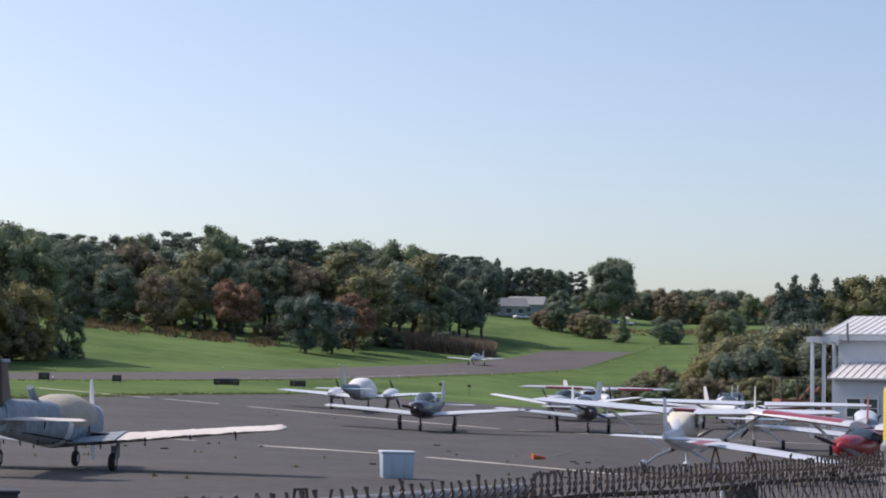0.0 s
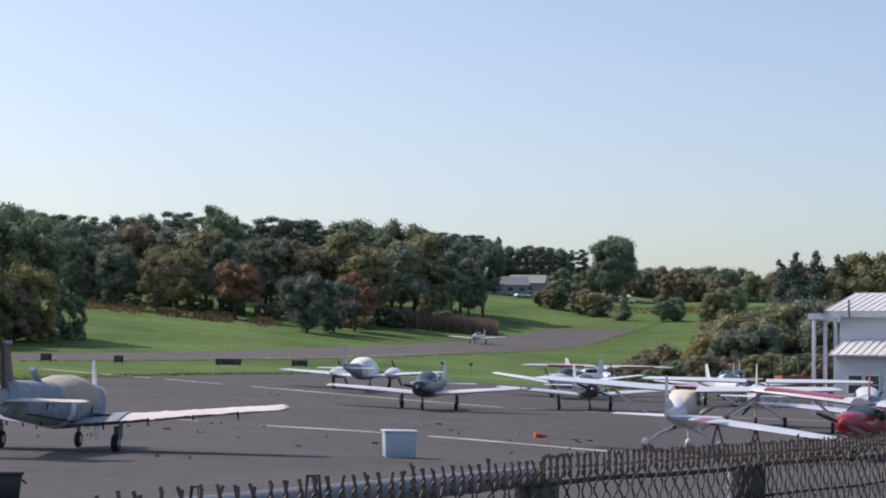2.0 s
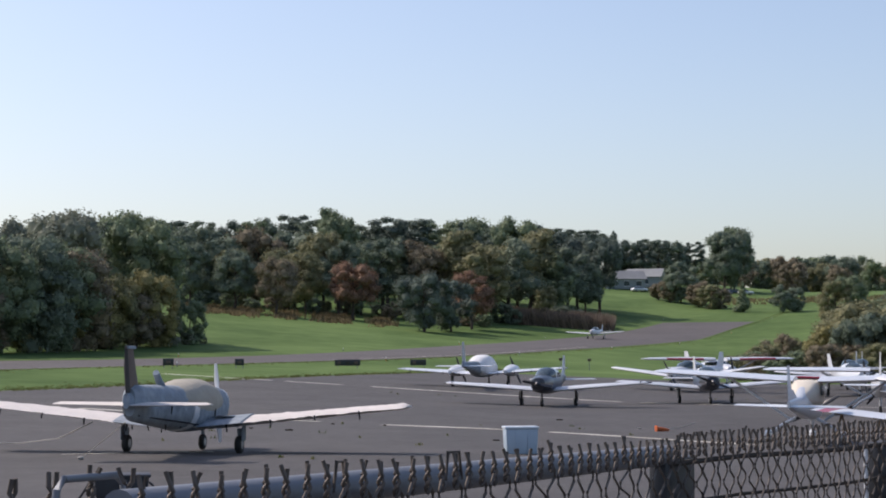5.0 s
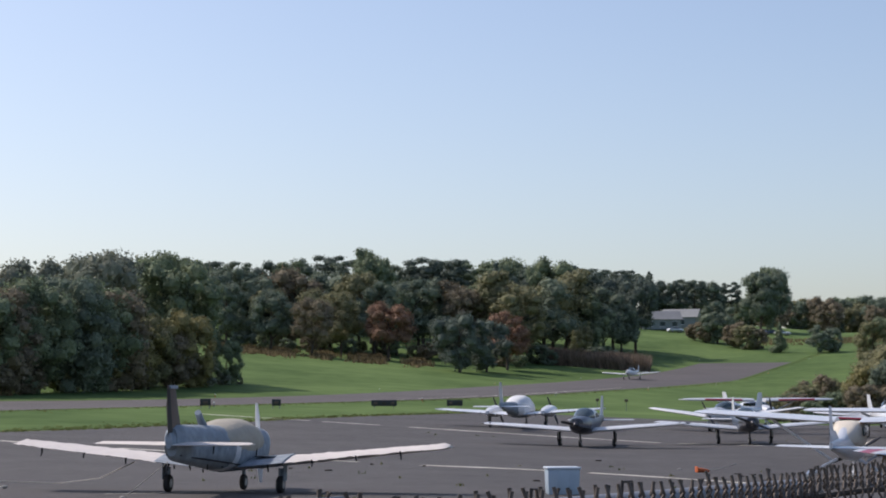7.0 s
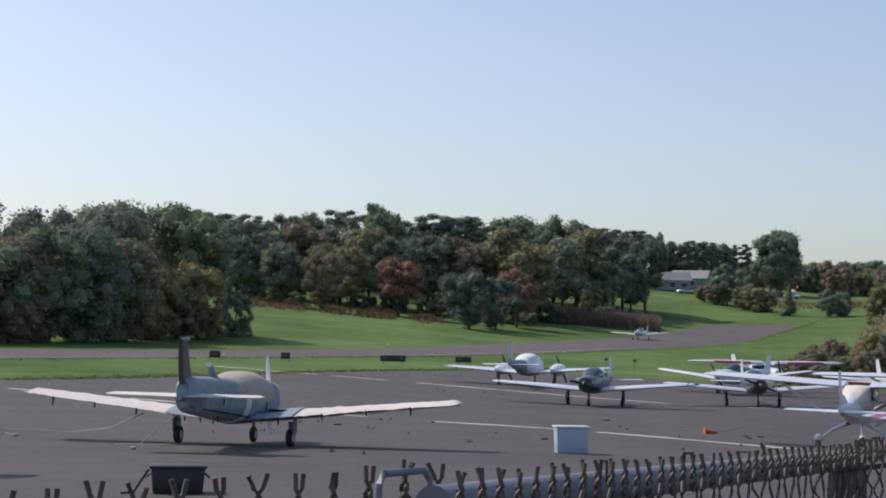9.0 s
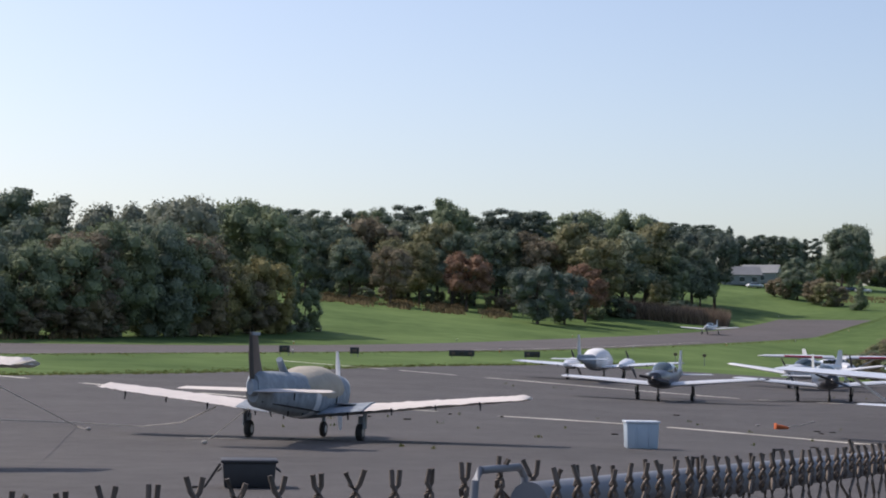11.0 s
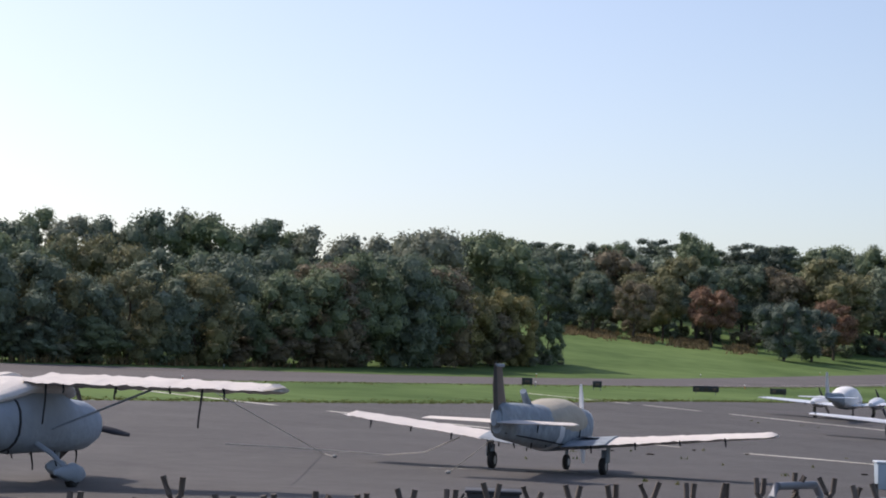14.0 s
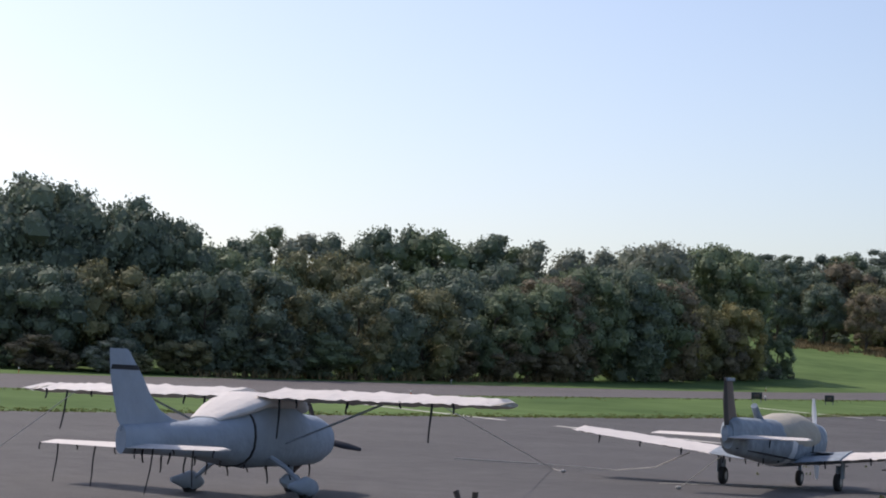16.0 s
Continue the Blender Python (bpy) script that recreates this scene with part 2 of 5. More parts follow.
def strip(name, a_list, e_list, test, material, label, lift=0.0):
    bm = bmesh.new()
    idx = {}

    def vert(i, j):
        if (i, j) not in idx:
            e = taper(a_list[i], e_list[j])
            x, y = from_ae(a_list[i], e)
            idx[i, j] = bm.verts.new((x, y, ground_ae(a_list[i], e) + lift))
        return idx[i, j]

    for i in range(len(a_list) - 1):
        for j in range(len(e_list) - 1):
            if test((a_list[i] + a_list[i + 1]) / 2, (e_list[j] + e_list[j + 1]) / 2):
                bm.faces.new((vert(i, j), vert(i, j + 1), vert(i + 1, j + 1), vert(i + 1, j)))
    bmesh.ops.recalc_face_normals(bm, faces=bm.faces)
    if bm.faces and sum(f.normal.z for f in bm.faces) < 0:
        bmesh.ops.reverse_faces(bm, faces=bm.faces)
    return tagged(obj(name, bm, material), label, "ground", kind="structure")


A_LIST = [-2500, -1500, -900, -600, -450, -350, -280, -240, -200] + list(range(-170, 400, 5)) + [400, 420, 440, 470, 500, 550, 600, 700, 850, 1100, 1500, 2100, 3000, 4200]
E_LIST = [-4000, -2500, -1500, -900, -600, -400, -300, -240, -200, -170] + list(range(-150, -58, 5)) + list(range(-58, -26, 4)) + [-27, -24, -20, -16, -12, -8, -4, 0, 4, 8, 12, 16, 20, 25, 32, 40, 50, 60, 75, 90, 105, 118, 140, 180, 240, 320, 450, 700, 1200, 2200, 4000]
RAMP_A = 45


def on_ramp(a, e):
    return e < -30 and e > -200 and -280 < a < RAMP_A


def on_runway(a, e):
    return -12 < e < 20 and -600 < a < 272


strip("ground", A_LIST, E_LIST, lambda a, e: not on_ramp(a, e) and not on_runway(a, e), GRASS, "sunlit mown grass field rising gently to the trees")
strip("ramp_pavement", A_LIST, E_LIST, on_ramp, ASPHALT, "worn grey asphalt aircraft parking ramp")
strip("runway", A_LIST, E_LIST, on_runway, RUNWAY, "grey asphalt runway running up the grassy rise")


def ribbon(name, pts, width, material, label, dash=None):
    """Painted line that follows the ground between plan points."""
    bm = bmesh.new()
    rnd = random.Random(len(label) + int(pts[0][0] * 10))
    for (x0, y0), (x1, y1) in zip(pts, pts[1:]):
        n = max(2, int(math.hypot(x1 - x0, y1 - y0) / 1.2))
        d = Vector((x1 - x0, y1 - y0)).normalized()
        nx, ny = -d.y * width / 2, d.x * width / 2
        for i in range(n):
            if dash and rnd.random() < dash:
                continue
            q = []
            for t, s in ((i, 1), (i, -1), (i + 1, -1), (i + 1, 1)):
                x, y = x0 + (x1 - x0) * t / n, y0 + (y1 - y0) * t / n
                w = s * rnd.uniform(0.75, 1.0)
                q.append(bm.verts.new((x + nx * w, y + ny * w, ground(x, y) + 0.012)))
            bm.faces.new(q)
    bmesh.ops.recalc_face_normals(bm, faces=bm.faces)
    if sum(f.normal.z for f in bm.faces) < 0:
        bmesh.ops.reverse_faces(bm, faces=bm.faces)
    return tagged(obj(name, bm, material, False), label, "painted line", kind="structure")


ribbon("ramp_line", [(-26.5, 120), (-24.0, 118), (-0.6, 101), (20, 86)], 0.5, LINEP, "faded pale line across the ramp", 0.06)
ribbon("ramp_line", [(-46, 88), (-9.9, 66), (2.0, 61.0), (14, 55.5)], 0.55, LINEP, "worn pale line with gaps on the ramp", 0.22)
ribbon("ramp_line", [(-11.6, 41.7), (-8.3, 43.0)], 0.16, LINEP, "short worn pale mark beside the parked aircraft", 0.1)
ribbon("runway_line", [from_ae(60, -10.6), from_ae(150, -10.6)], 0.8, LINEP, "faded pale edge line of the runway", 0.1)


def tufts(name, spots, material, label, h=(0.05, 0.2), w=0.05, n=7, seed=3, category="grass"):
    rnd = random.Random(seed)
    vs, fs = [], []
    for x, y in spots:
        z = ground(x, y)
        for _ in range(n):
            a, r = rnd.uniform(0, 6.28), rnd.uniform(0, w * 4)
            px, py, hh, b = x + r * math.cos(a), y + r * math.sin(a), rnd.uniform(*h), rnd.uniform(0, 6.28)
            c, s, l = math.cos(b) * w, math.sin(b) * w, rnd.uniform(-0.4, 0.4) * hh
            k = len(vs)
            vs += [(px - c, py - s, z - 0.02), (px + c, py + s, z - 0.02), (px + c * 0.2 + l, py + s * 0.2 + l, z + hh)]
            fs.append((k, k + 1, k + 2))
    me = bpy.data.meshes.new(name)
    me.from_pydata(vs, [], fs)
    me.materials.append(material)
    return tagged(new(name, me), label, category, kind="stuff")


rnd = random.Random(11)
tufts("grass_edge", [from_ae(rnd.uniform(-110, 60), -30 + abs(rnd.gauss(0, 1.2)) - 0.4) for _ in range(3500)], TUFT, "ragged grass along the ramp edge", (0.02, 0.07), 0.04)
tufts("grass_edge", [from_ae(rnd.uniform(-110, 330), s) for _ in range(3500) for s in (-12.2 - abs(rnd.gauss(0, 1.0)),)], TUFT, "ragged grass along the runway edges", (0.02, 0.07), 0.05, 5, 4)
tufts("ramp_weeds", [(rnd.uniform(-14, 14), rnd.choice((58.4, 66, 101, 49, 39)) + rnd.gauss(0, 1.6)) for _ in range(34)], TUFT, "small weeds in the cracks of the ramp", (0.03, 0.12), 0.03, 6, 5)


# ---- trees ----
def leaf_cloud(lobes, n, size, seed, flat=0.75):
    """Leaves as small pointed blades lying over the surface of the lobes (x, y, z, r)."""
    rnd = random.Random(seed)
    vs, fs = [], []
    tot = sum(l[3] ** 2 for l in lobes)
    for lx, ly, lz, lr in lobes:
        for _ in range(int(n * lr * lr / tot)):
            d = Vector((rnd.gauss(0, 1), rnd.gauss(0, 1), rnd.gauss(0.25, 1))).normalized()
            q = lobe_radius(d, (lx, ly, lz, lr)) * (1.0 + 0.50 * rnd.random() ** 1.5)
            c = Vector((lx, ly, lz)) + Vector((d.x * q, d.y * q, d.z * q * flat))
            nrm = (d + Vector((0, 0, 0.3)) + 0.6 * Vector((rnd.gauss(0, 1), rnd.gauss(0, 1), rnd.gauss(0, 1)))).normalized()
            u = nrm.orthogonal().normalized()
            v = nrm.cross(u)
            a = rnd.uniform(0, 6.28)
            u, v = u * math.cos(a) + v * math.sin(a), v * math.cos(a) - u * math.sin(a)
            s = size * rnd.uniform(0.5, 1.2)
            k = len(vs)
            vs += [tuple(c - u * s - v * s * 0.3), tuple(c + v * s * 0.75), tuple(c + u * s - v * s * 0.45)]
            fs.append((k, k + 1, k + 2))
    return vs, fs


def lobe_radius(d, lobe):
    """How far a lobe's leafy surface lies from its centre in the direction d."""
    c = Vector(lobe[:3])
    return lobe[3] * (0.76 + 0.30 * noise.noise(d * 1.9 + c * 40) + 0.14 * noise.noise(d * 4.5 + c * 70))


def ico():
    bm = bmesh.new()
    bmesh.ops.create_icosphere(bm, subdivisions=1, radius=1.0)
    vs, fs = [tuple(v.co) for v in bm.verts], [tuple(v.index for v in f.verts) for f in bm.faces]
    bm.free()
    return vs, fs


ICO = ico()


def crown_mesh(kind, seed):
    """A crown for a tree of height 1, in a unit frame."""
    rnd = random.Random(seed * 17 + len(kind))
    lobes = []
    if kind in ("round", "bushy", "open"):
        cz, rx, rz, nl, lr, n, size = {"round": (0.50, 0.29, 0.40, 46, (0.06, 0.125), 6600, 0.0165), "bushy": (0.45, 0.36, 0.42, 48, (0.07, 0.14), 7000, 0.0175),
                                       "open": (0.62, 0.27, 0.32, 24, (0.05, 0.085), 4400, 0.0145)}[kind]
        for i in range(nl):
            d = Vector((rnd.gauss(0, 1), rnd.gauss(0, 1), rnd.gauss(0, 1))).normalized()
            q = rnd.uniform(0.45, 1.0) ** 0.5
            if d.z < -0.6 and kind != "bushy":
                d.z *= 0.6
            lobes.append((d.x * rx * q * (1 + 0.25 * noise.noise(d * 1.3 + Vector((seed * 5.0, 0, 0)))), d.y * rx * q, cz + d.z * rz * q, rnd.uniform(*lr)))
    elif kind == "cone":
        for i in range(34):
            z = 0.08 + 0.88 * i / 34
            w = 0.24 * (1 - z) + 0.012
            a = rnd.uniform(0, 6.28)
            lobes.append((w * 0.6 * math.cos(a), w * 0.6 * math.sin(a), z, w * rnd.uniform(0.5, 0.75) + 0.018))
        n, size = 5000, 0.015
    else:
        for i in range(11):
            z = 0.40 + 0.54 * i / 11 + rnd.uniform(-0.02, 0.02)
            a, w = rnd.uniform(0, 6.28), 0.20 * (1.05 - 0.6 * (z - 0.42))
            for t in (0, 2.2, 4.1):
                lobes.append((w * math.cos(a + t), w * math.sin(a + t), z + rnd.uniform(-0.02, 0.02), rnd.uniform(0.06, 0.10)))
        n, size = 4400, 0.015
    squash = 0.45 if kind == "pine" else 0.8
    vs, fs = leaf_cloud(lobes, n, size, seed, squash)
    # the leafy mass of each lobe, uneven like the clumps on it
    for lobe in lobes:
        k0 = len(vs)
        for c in ICO[0]:
            q = lobe_radius(Vector(c), lobe)
            vs.append((lobe[0] + c[0] * q, lobe[1] + c[1] * q, lobe[2] + c[2] * q * squash))
        fs += [tuple(k0 + i for i in f) for f in ICO[1]]
    top = max(v[2] for v in vs)
    vs = [(x, y, z / top) for x, y, z in vs]
    return vs, fs


def trunk_mesh(seed, bare):
    rnd = random.Random(seed)
    bm = bmesh.new()
    pts = [(rnd.uniform(-0.006, 0.006) * i, rnd.uniform(-0.006, 0.006) * i, 0.11 * i - 0.02) for i in range(8)]
    tube(bm, pts, [0.022 - 0.0024 * i for i in range(8)], 7)
    for i in range(7):
        p = pts[2 + i % 5]
        a, l = rnd.uniform(0, 6.28), rnd.uniform(0.12, 0.24)
        tube(bm, [p, (p[0] + l * 0.5 * math.cos(a), p[1] + l * 0.5 * math.sin(a), p[2] + l * 0.35), (p[0] + l * math.cos(a), p[1] + l * math.sin(a), p[2] + l * 0.85)],
             [0.009, 0.006, 0.002], 5)
    me = bpy.data.meshes.new("trunk")
    bm.to_mesh(me)
    bm.free()
    me.materials.append(BARK)
    return me


CROWNS, TRUNKS = {}, [trunk_mesh(s, False) for s in range(4)]
KIND_WORDS = {"round": "broad-crowned", "bushy": "dense bushy", "open": "tall open-crowned", "cone": "conical", "pine": "layered pine"}
HUE_WORDS = {"dark": "dark green", "green": "green", "olive": "olive green", "red": "rust-red autumn", "brown": "brownish autumn", "gold": "yellowish", "pine": "dark green needled", "pale": "grey-green"}


def tree(x, y, h, kind, hue, where, group, wide=1.0, seed=0):
    rnd = random.Random(int(x * 31 + y * 7) + seed)
    key = (kind, hue, rnd.randrange(4))
    if key not in CROWNS:
        vs, fs = crown_mesh(kind, key[2] + 1)
        me = bpy.data.meshes.new("crown")
        me.from_pydata(vs, [], fs)
        me.materials.append(LEAF[hue])
        CROWNS[key] = me
    bush = h < 4.0
    t = empty("shrub" if bush else "tree", pose(x, y, ground(x, y) - 0.05, 0, 0, rnd.uniform(0, 360)),
              f"{HUE_WORDS[hue]} {KIND_WORDS[kind]} {'shrub' if bush else 'tree'} {where}", "shrub" if bush else "tree", group)
    t.scale = (h * wide, h * wide, h)
    for nm, me in (("trunk", rnd.choice(TRUNKS)), ("crown", CROWNS[key])):
        o = new(nm, me)
        o.parent = t
    return t


def polar(az, d):
    return d * math.sin(radians(az)), d * math.cos(radians(az))


def tree_to(az, d, top, kind, hue, where, group, wide=1.0):
    """A tree whose top stands top/3200 above eye level, seen from the fence."""
    x, y = polar(az, d)
    while 4 < d < 420 and -24 < to_ae(x, y)[1] < 23 and to_ae(x, y)[0] < 300:
        d += 3
        x, y = polar(az, d)
    return tree(x, y, max(1.0, 2.0 + d * top / 3200 - ground(x, y)), kind, hue, where, group, wide)


rnd = random.Random(5)
# woods beyond the near end of the runway
for i in range(27):
    az = -40.5 + i * 1.1 + rnd.uniform(-0.3, 0.3)
    end = sm(-15.5, -11.0, az)
    tree_to(az, 150 + 22 * sm(-30, -12, az) + rnd.uniform(-3, 3), 195 + rnd.uniform(-18, 22) - 75 * end, "bushy", rnd.choice(("dark", "dark", "green", "olive", "brown")),
            "at the front of the woods", "woods beyond the runway", rnd.uniform(0.9, 1.15))
for i in range(21):
    az = -40.5 + i * 1.25 + rnd.uniform(-0.4, 0.4)
    tree_to(az, 172 + 22 * sm(-30, -12, az) + rnd.uniform(-4, 4), 240 + rnd.uniform(-18, 18) - 30 * sm(-17, -14, az), "bushy", rnd.choice(("dark", "green", "green", "olive")),
            "inside the woods", "woods beyond the runway", rnd.uniform(0.8, 1.0))
for i in range(24):
    az = -40.5 + i * 1.2 + rnd.uniform(-0.4, 0.4)
    tree_to(az, 222 + rnd.uniform(-8, 8), 262 + rnd.uniform(-16, 24) + 20 * math.exp(-((az + 22.5) / 2.2) ** 2), "round", rnd.choice(("green", "dark", "pale", "green")),
            "rising behind the woods", "woods beyond the runway", rnd.uniform(0.9, 1.1))
for az, top, k in ((-36.2, 335, 1.0), (-35.0, 362, 0.95), (-32.6, 318, 0.95), (-31.5, 330, 0.9), (-30.7, 300, 0.8)):
    tree_to(az, 158, top, "round", "dark", "towering over the woods", "tall trees over the woods", k)
for i in range(26):
    az = -40.5 + i * 1.13 + rnd.uniform(-0.3, 0.3)
    tree_to(az, 143 + 24 * sm(-30, -12, az), 62 + rnd.uniform(-14, 45), "bushy", rnd.choice(("dark", "olive", "brown", "green", "pale")),
            "at the foot of the woods", "undergrowth of the woods", rnd.uniform(1.5, 2.0))
for az, top in ((-14.3, 170), (-13.4, 178), (-12.7, 168), (-15.3, 150)):
    tree_to(az, 166, top, "bushy", "gold", "bulging from the end of the woods", "woods beyond the runway", 0.95)
for az, top in ((-11.7, 66), (-11.2, 42), (-12.3, 95)):
    tree_to(az, 165, top, "bushy", "pale", "at the end of the woods", "undergrowth of the woods", 1.5)

# trees along the far side of the field
for i in range(24):
    az = -14.0 + i * 0.65 + rnd.uniform(-0.2, 0.2)
    drop = 60 * sm(-1.0, 2.0, az)
    tree_to(az, 345 + 28 * sm(-3, 0, az) + rnd.uniform(-10, 10), 235 + rnd.uniform(-22, 20) - drop, rnd.choice(("round", "round", "bushy")), rnd.choice(("dark", "green", "dark", "olive", "brown")),
            "along the far side of the field", "trees along the field", rnd.uniform(0.95, 1.25))
for i in range(24):
    az = -14.5 + i * 0.68 + rnd.uniform(-0.2, 0.2)
    drop = 40 * sm(-1.0, 1.5, az)
    tree_to(az, 395 + rnd.uniform(-10, 10), 262 + rnd.uniform(-14, 14) - drop, rnd.choice(("round", "pine", "round")), rnd.choice(("dark", "pine", "green")),
            "standing behind the field trees", "trees along the field", rnd.uniform(0.9, 1.15))
for az, d, top, kind, hue, w, word in (
        (-7.05, 375, 290, "round", "green", 0.8, "rising above the tree line"), (-1.3, 385, 272, "round", "green", 0.85, "rising above the tree line"),
        (-3.05, 380, 262, "cone", "pine", 1.0, "rising above the tree line"), (-5.4, 385, 268, "pine", "pine", 1.0, "rising above the tree line"),
        (-4.6, 385, 266, "pine", "pine", 1.0, "rising above the tree line"), (-12.2, 380, 262, "pine", "pine", 1.1, "rising above the tree line"),
        (-6.5, 318, 192, "round", "red", 1.15, "in autumn colour by the field"), (-2.75, 318, 175, "round", "red", 1.2, "in autumn colour by the field"),
        (-4.25, 296, 172, "bushy", "pine", 1.15, "alone on the mown field"), (-3.4, 298, 160, "bushy", "pine", 1.15, "alone on the mown field"),
        (0.15, 372, 165, "bushy", "green", 0.9, "beside the reed patch"), (-0.4, 368, 150, "bushy", "olive", 0.9, "beside the reed patch"),
        (-8.9, 312, 200, "round", "brown", 1.0, "at the edge of the field"), (-10.2, 318, 215, "round", "dark", 1.1, "at the edge of the field"),
        (-11.6, 322, 225, "round", "dark", 1.0, "at the edge of the field"), (-8.0, 322, 210, "round", "olive", 1.0, "at the edge of the field"),
        (5.2, 500, 240, "round", "dark", 1.0, "alone by the far car park"), (5.5, 506, 246, "bushy", "dark", 0.8, "alone by the far car park"), (5.4, 512, 250, "round", "green", 0.9, "alone by the far car park"), (3.85, 440, 190, "bushy", "dark", 1.2, "on the grassy rise")):
    tree_to(az, d, top, kind, hue, word, "trees along the field", w)
for i in range(16):
    az = 0.1 + i * 0.28
    tree_to(az, 545 + rnd.uniform(-10, 15), 248 - 2.6 * i + rnd.uniform(-10, 12), rnd.choice(("pine", "cone", "round")), rnd.choice(("pine", "dark")),
            "behind the far houses", "trees by the houses", rnd.uniform(0.9, 1.3))
# far ridge
for i in range(55):
    az = 2.9 + i * 0.26 + rnd.uniform(-0.1, 0.1)
    tree_to(az, 640 + rnd.uniform(-30, 40), 186 + rnd.uniform(-10, 10), "bushy", rnd.choice(("dark", "green", "brown", "olive")), "on the far ridge", "woods on the ridge", rnd.uniform(1.0, 1.3))
for az, top in ((10.6, 208), (11.1, 222), (11.7, 224), (12.3, 218), (12.9, 215), (13.4, 222), (14.1, 225), (14.7, 232), (15.4, 228)):
    tree_to(az, 330, top, "cone" if az < 12.5 else "round", "pine" if az < 12.5 else "olive", "behind the hangar", "trees behind the hangar", 1.1)
for i in range(26):
    az = -13.0 + i * 0.56 + rnd.uniform(-0.2, 0.2)
    x, y = polar(az, 332 + 30 * sm(-3, 0, az) + rnd.uniform(-8, 8))
    tree(x, y, rnd.uniform(2.4, 3.9), "bushy", rnd.choice(("brown", "olive", "dark", "green")), "under the field trees", "undergrowth along the field", rnd.uniform(1.3, 1.9))
# shrubs on the field and beside the ramp
for az, d, top, hue, w in ((3.15, 445, 150, "brown", 1.3), (3.5, 440, 158, "brown", 1.3), (4.4, 430, 152, "brown", 1.3), (4.75, 425, 146, "olive", 1.4), (5.05, 425, 138, "brown", 1.4),
                           (5.75, 400, 150, "green", 1.1), (7.0, 390, 146, "dark", 1.2), (7.35, 392, 140, "dark", 1.2), (5.4, 165, 22, "olive", 1.4), (5.9, 166, 30, "green", 1.4), (6.3, 168, 44, "olive", 1.3),
                           (6.8, 170, 62, "brown", 1.2), (8.6, 350, 150, "olive", 1.0), (9.0, 352, 160, "green", 1.0)):
    tree_to(az, d, top, "cone" if az == 5.75 else "bushy", hue, "on the grassy rise", "shrubs on the rise", w)
for i in range(20):
    az = 6.4 + i * 0.40 + rnd.uniform(-0.12, 0.12)
    tree_to(az, 168 + rnd.uniform(-6, 10), 36 + 96 * sm(6.6, 10.6, az) + rnd.uniform(-14, 18), "bushy", rnd.choice(("olive", "dark", "brown", "olive", "green")),
            "behind the parked aircraft", "thicket beside the ramp", rnd.uniform(1.0, 1.4))
for i in range(16):
    az = 5.7 + i * 0.5 + rnd.uniform(-0.1, 0.1)
    tree_to(az, 156 + rnd.uniform(-3, 3), 18 + 22 * sm(6, 10, az) + rnd.uniform(-8, 12), "bushy", rnd.choice(("olive", "green", "brown")), "at the foot of the thicket", "thicket beside the ramp", 1.3)
for az, d, top, hue in ((10.3, 178, 118, "gold"), (10.9, 180, 128, "gold"), (11.4, 182, 122, "olive"), (9.3, 160, 92, "dark"), (9.8, 160, 98, "dark"), (8.3, 163, 74, "gold")):
    tree_to(az, d, top, "bushy", hue, "rising from the thicket by the hangar", "thicket beside the ramp", 1.0)
tufts("reed_patch", [polar(rnd.uniform(-1.6, 1.7), rnd.uniform(347, 360)) for _ in range(3200)], REED, "patch of tall brown reeds on the field", (1.2, 3.2), 0.07, 7, 7, "reeds")
tufts("weed_belt", [polar(rnd.choice((-11.6, -10.9, -10.2, -9.8, -8.6, -7.4, -6.9, -5.6)) + rnd.gauss(0, 0.22), 318 + rnd.gauss(0, 7)) for _ in range(1300)], WEED, "belt of dry brown weeds before the trees", (0.1, 0.9), 0.15, 6, 8, "weeds")
tufts("weed_belt", [from_ae(rnd.uniform(0, 50), rnd.uniform(21, 23.5)) for _ in range(160)], WEED, "dry pale weeds at the foot of the woods", (0.3, 0.9), 0.06, 6, 9, "weeds")
tufts("weed_belt", [polar(rnd.uniform(5, 16), rnd.uniform(440, 470)) for _ in range(1500)], WEED, "dry grass on the rise", (0.3, 0.9), 0.08, 5, 10, "weeds")


# ---- aircraft ----
def mirror(rings, s):
    return [[(x, s * y, z) for x, y, z in r] for r in rings]


def hung(bm, x, y, z, l, w=0.035):
    ph = x * 5.1 + y * 3.7
    rings = []
    for i in range(5):
        f = i / 4
        dx, dy = 0.10 * l * f * math.sin(ph) + 0.02 * math.sin(ph + 5 * f), 0.14 * l * f * math.cos(ph * 1.7)
        k = w * 0.5 * (1 - 0.35 * f)
        rings.append([(x + dx - 0.004, y + dy - k, z - l * f), (x + dx - 0.004, y + dy + k, z - l * f), (x + dx + 0.004, y + dy + k, z - l * f), (x + dx + 0.004, y + dy - k, z - l * f)])
    loft(bm, rings)


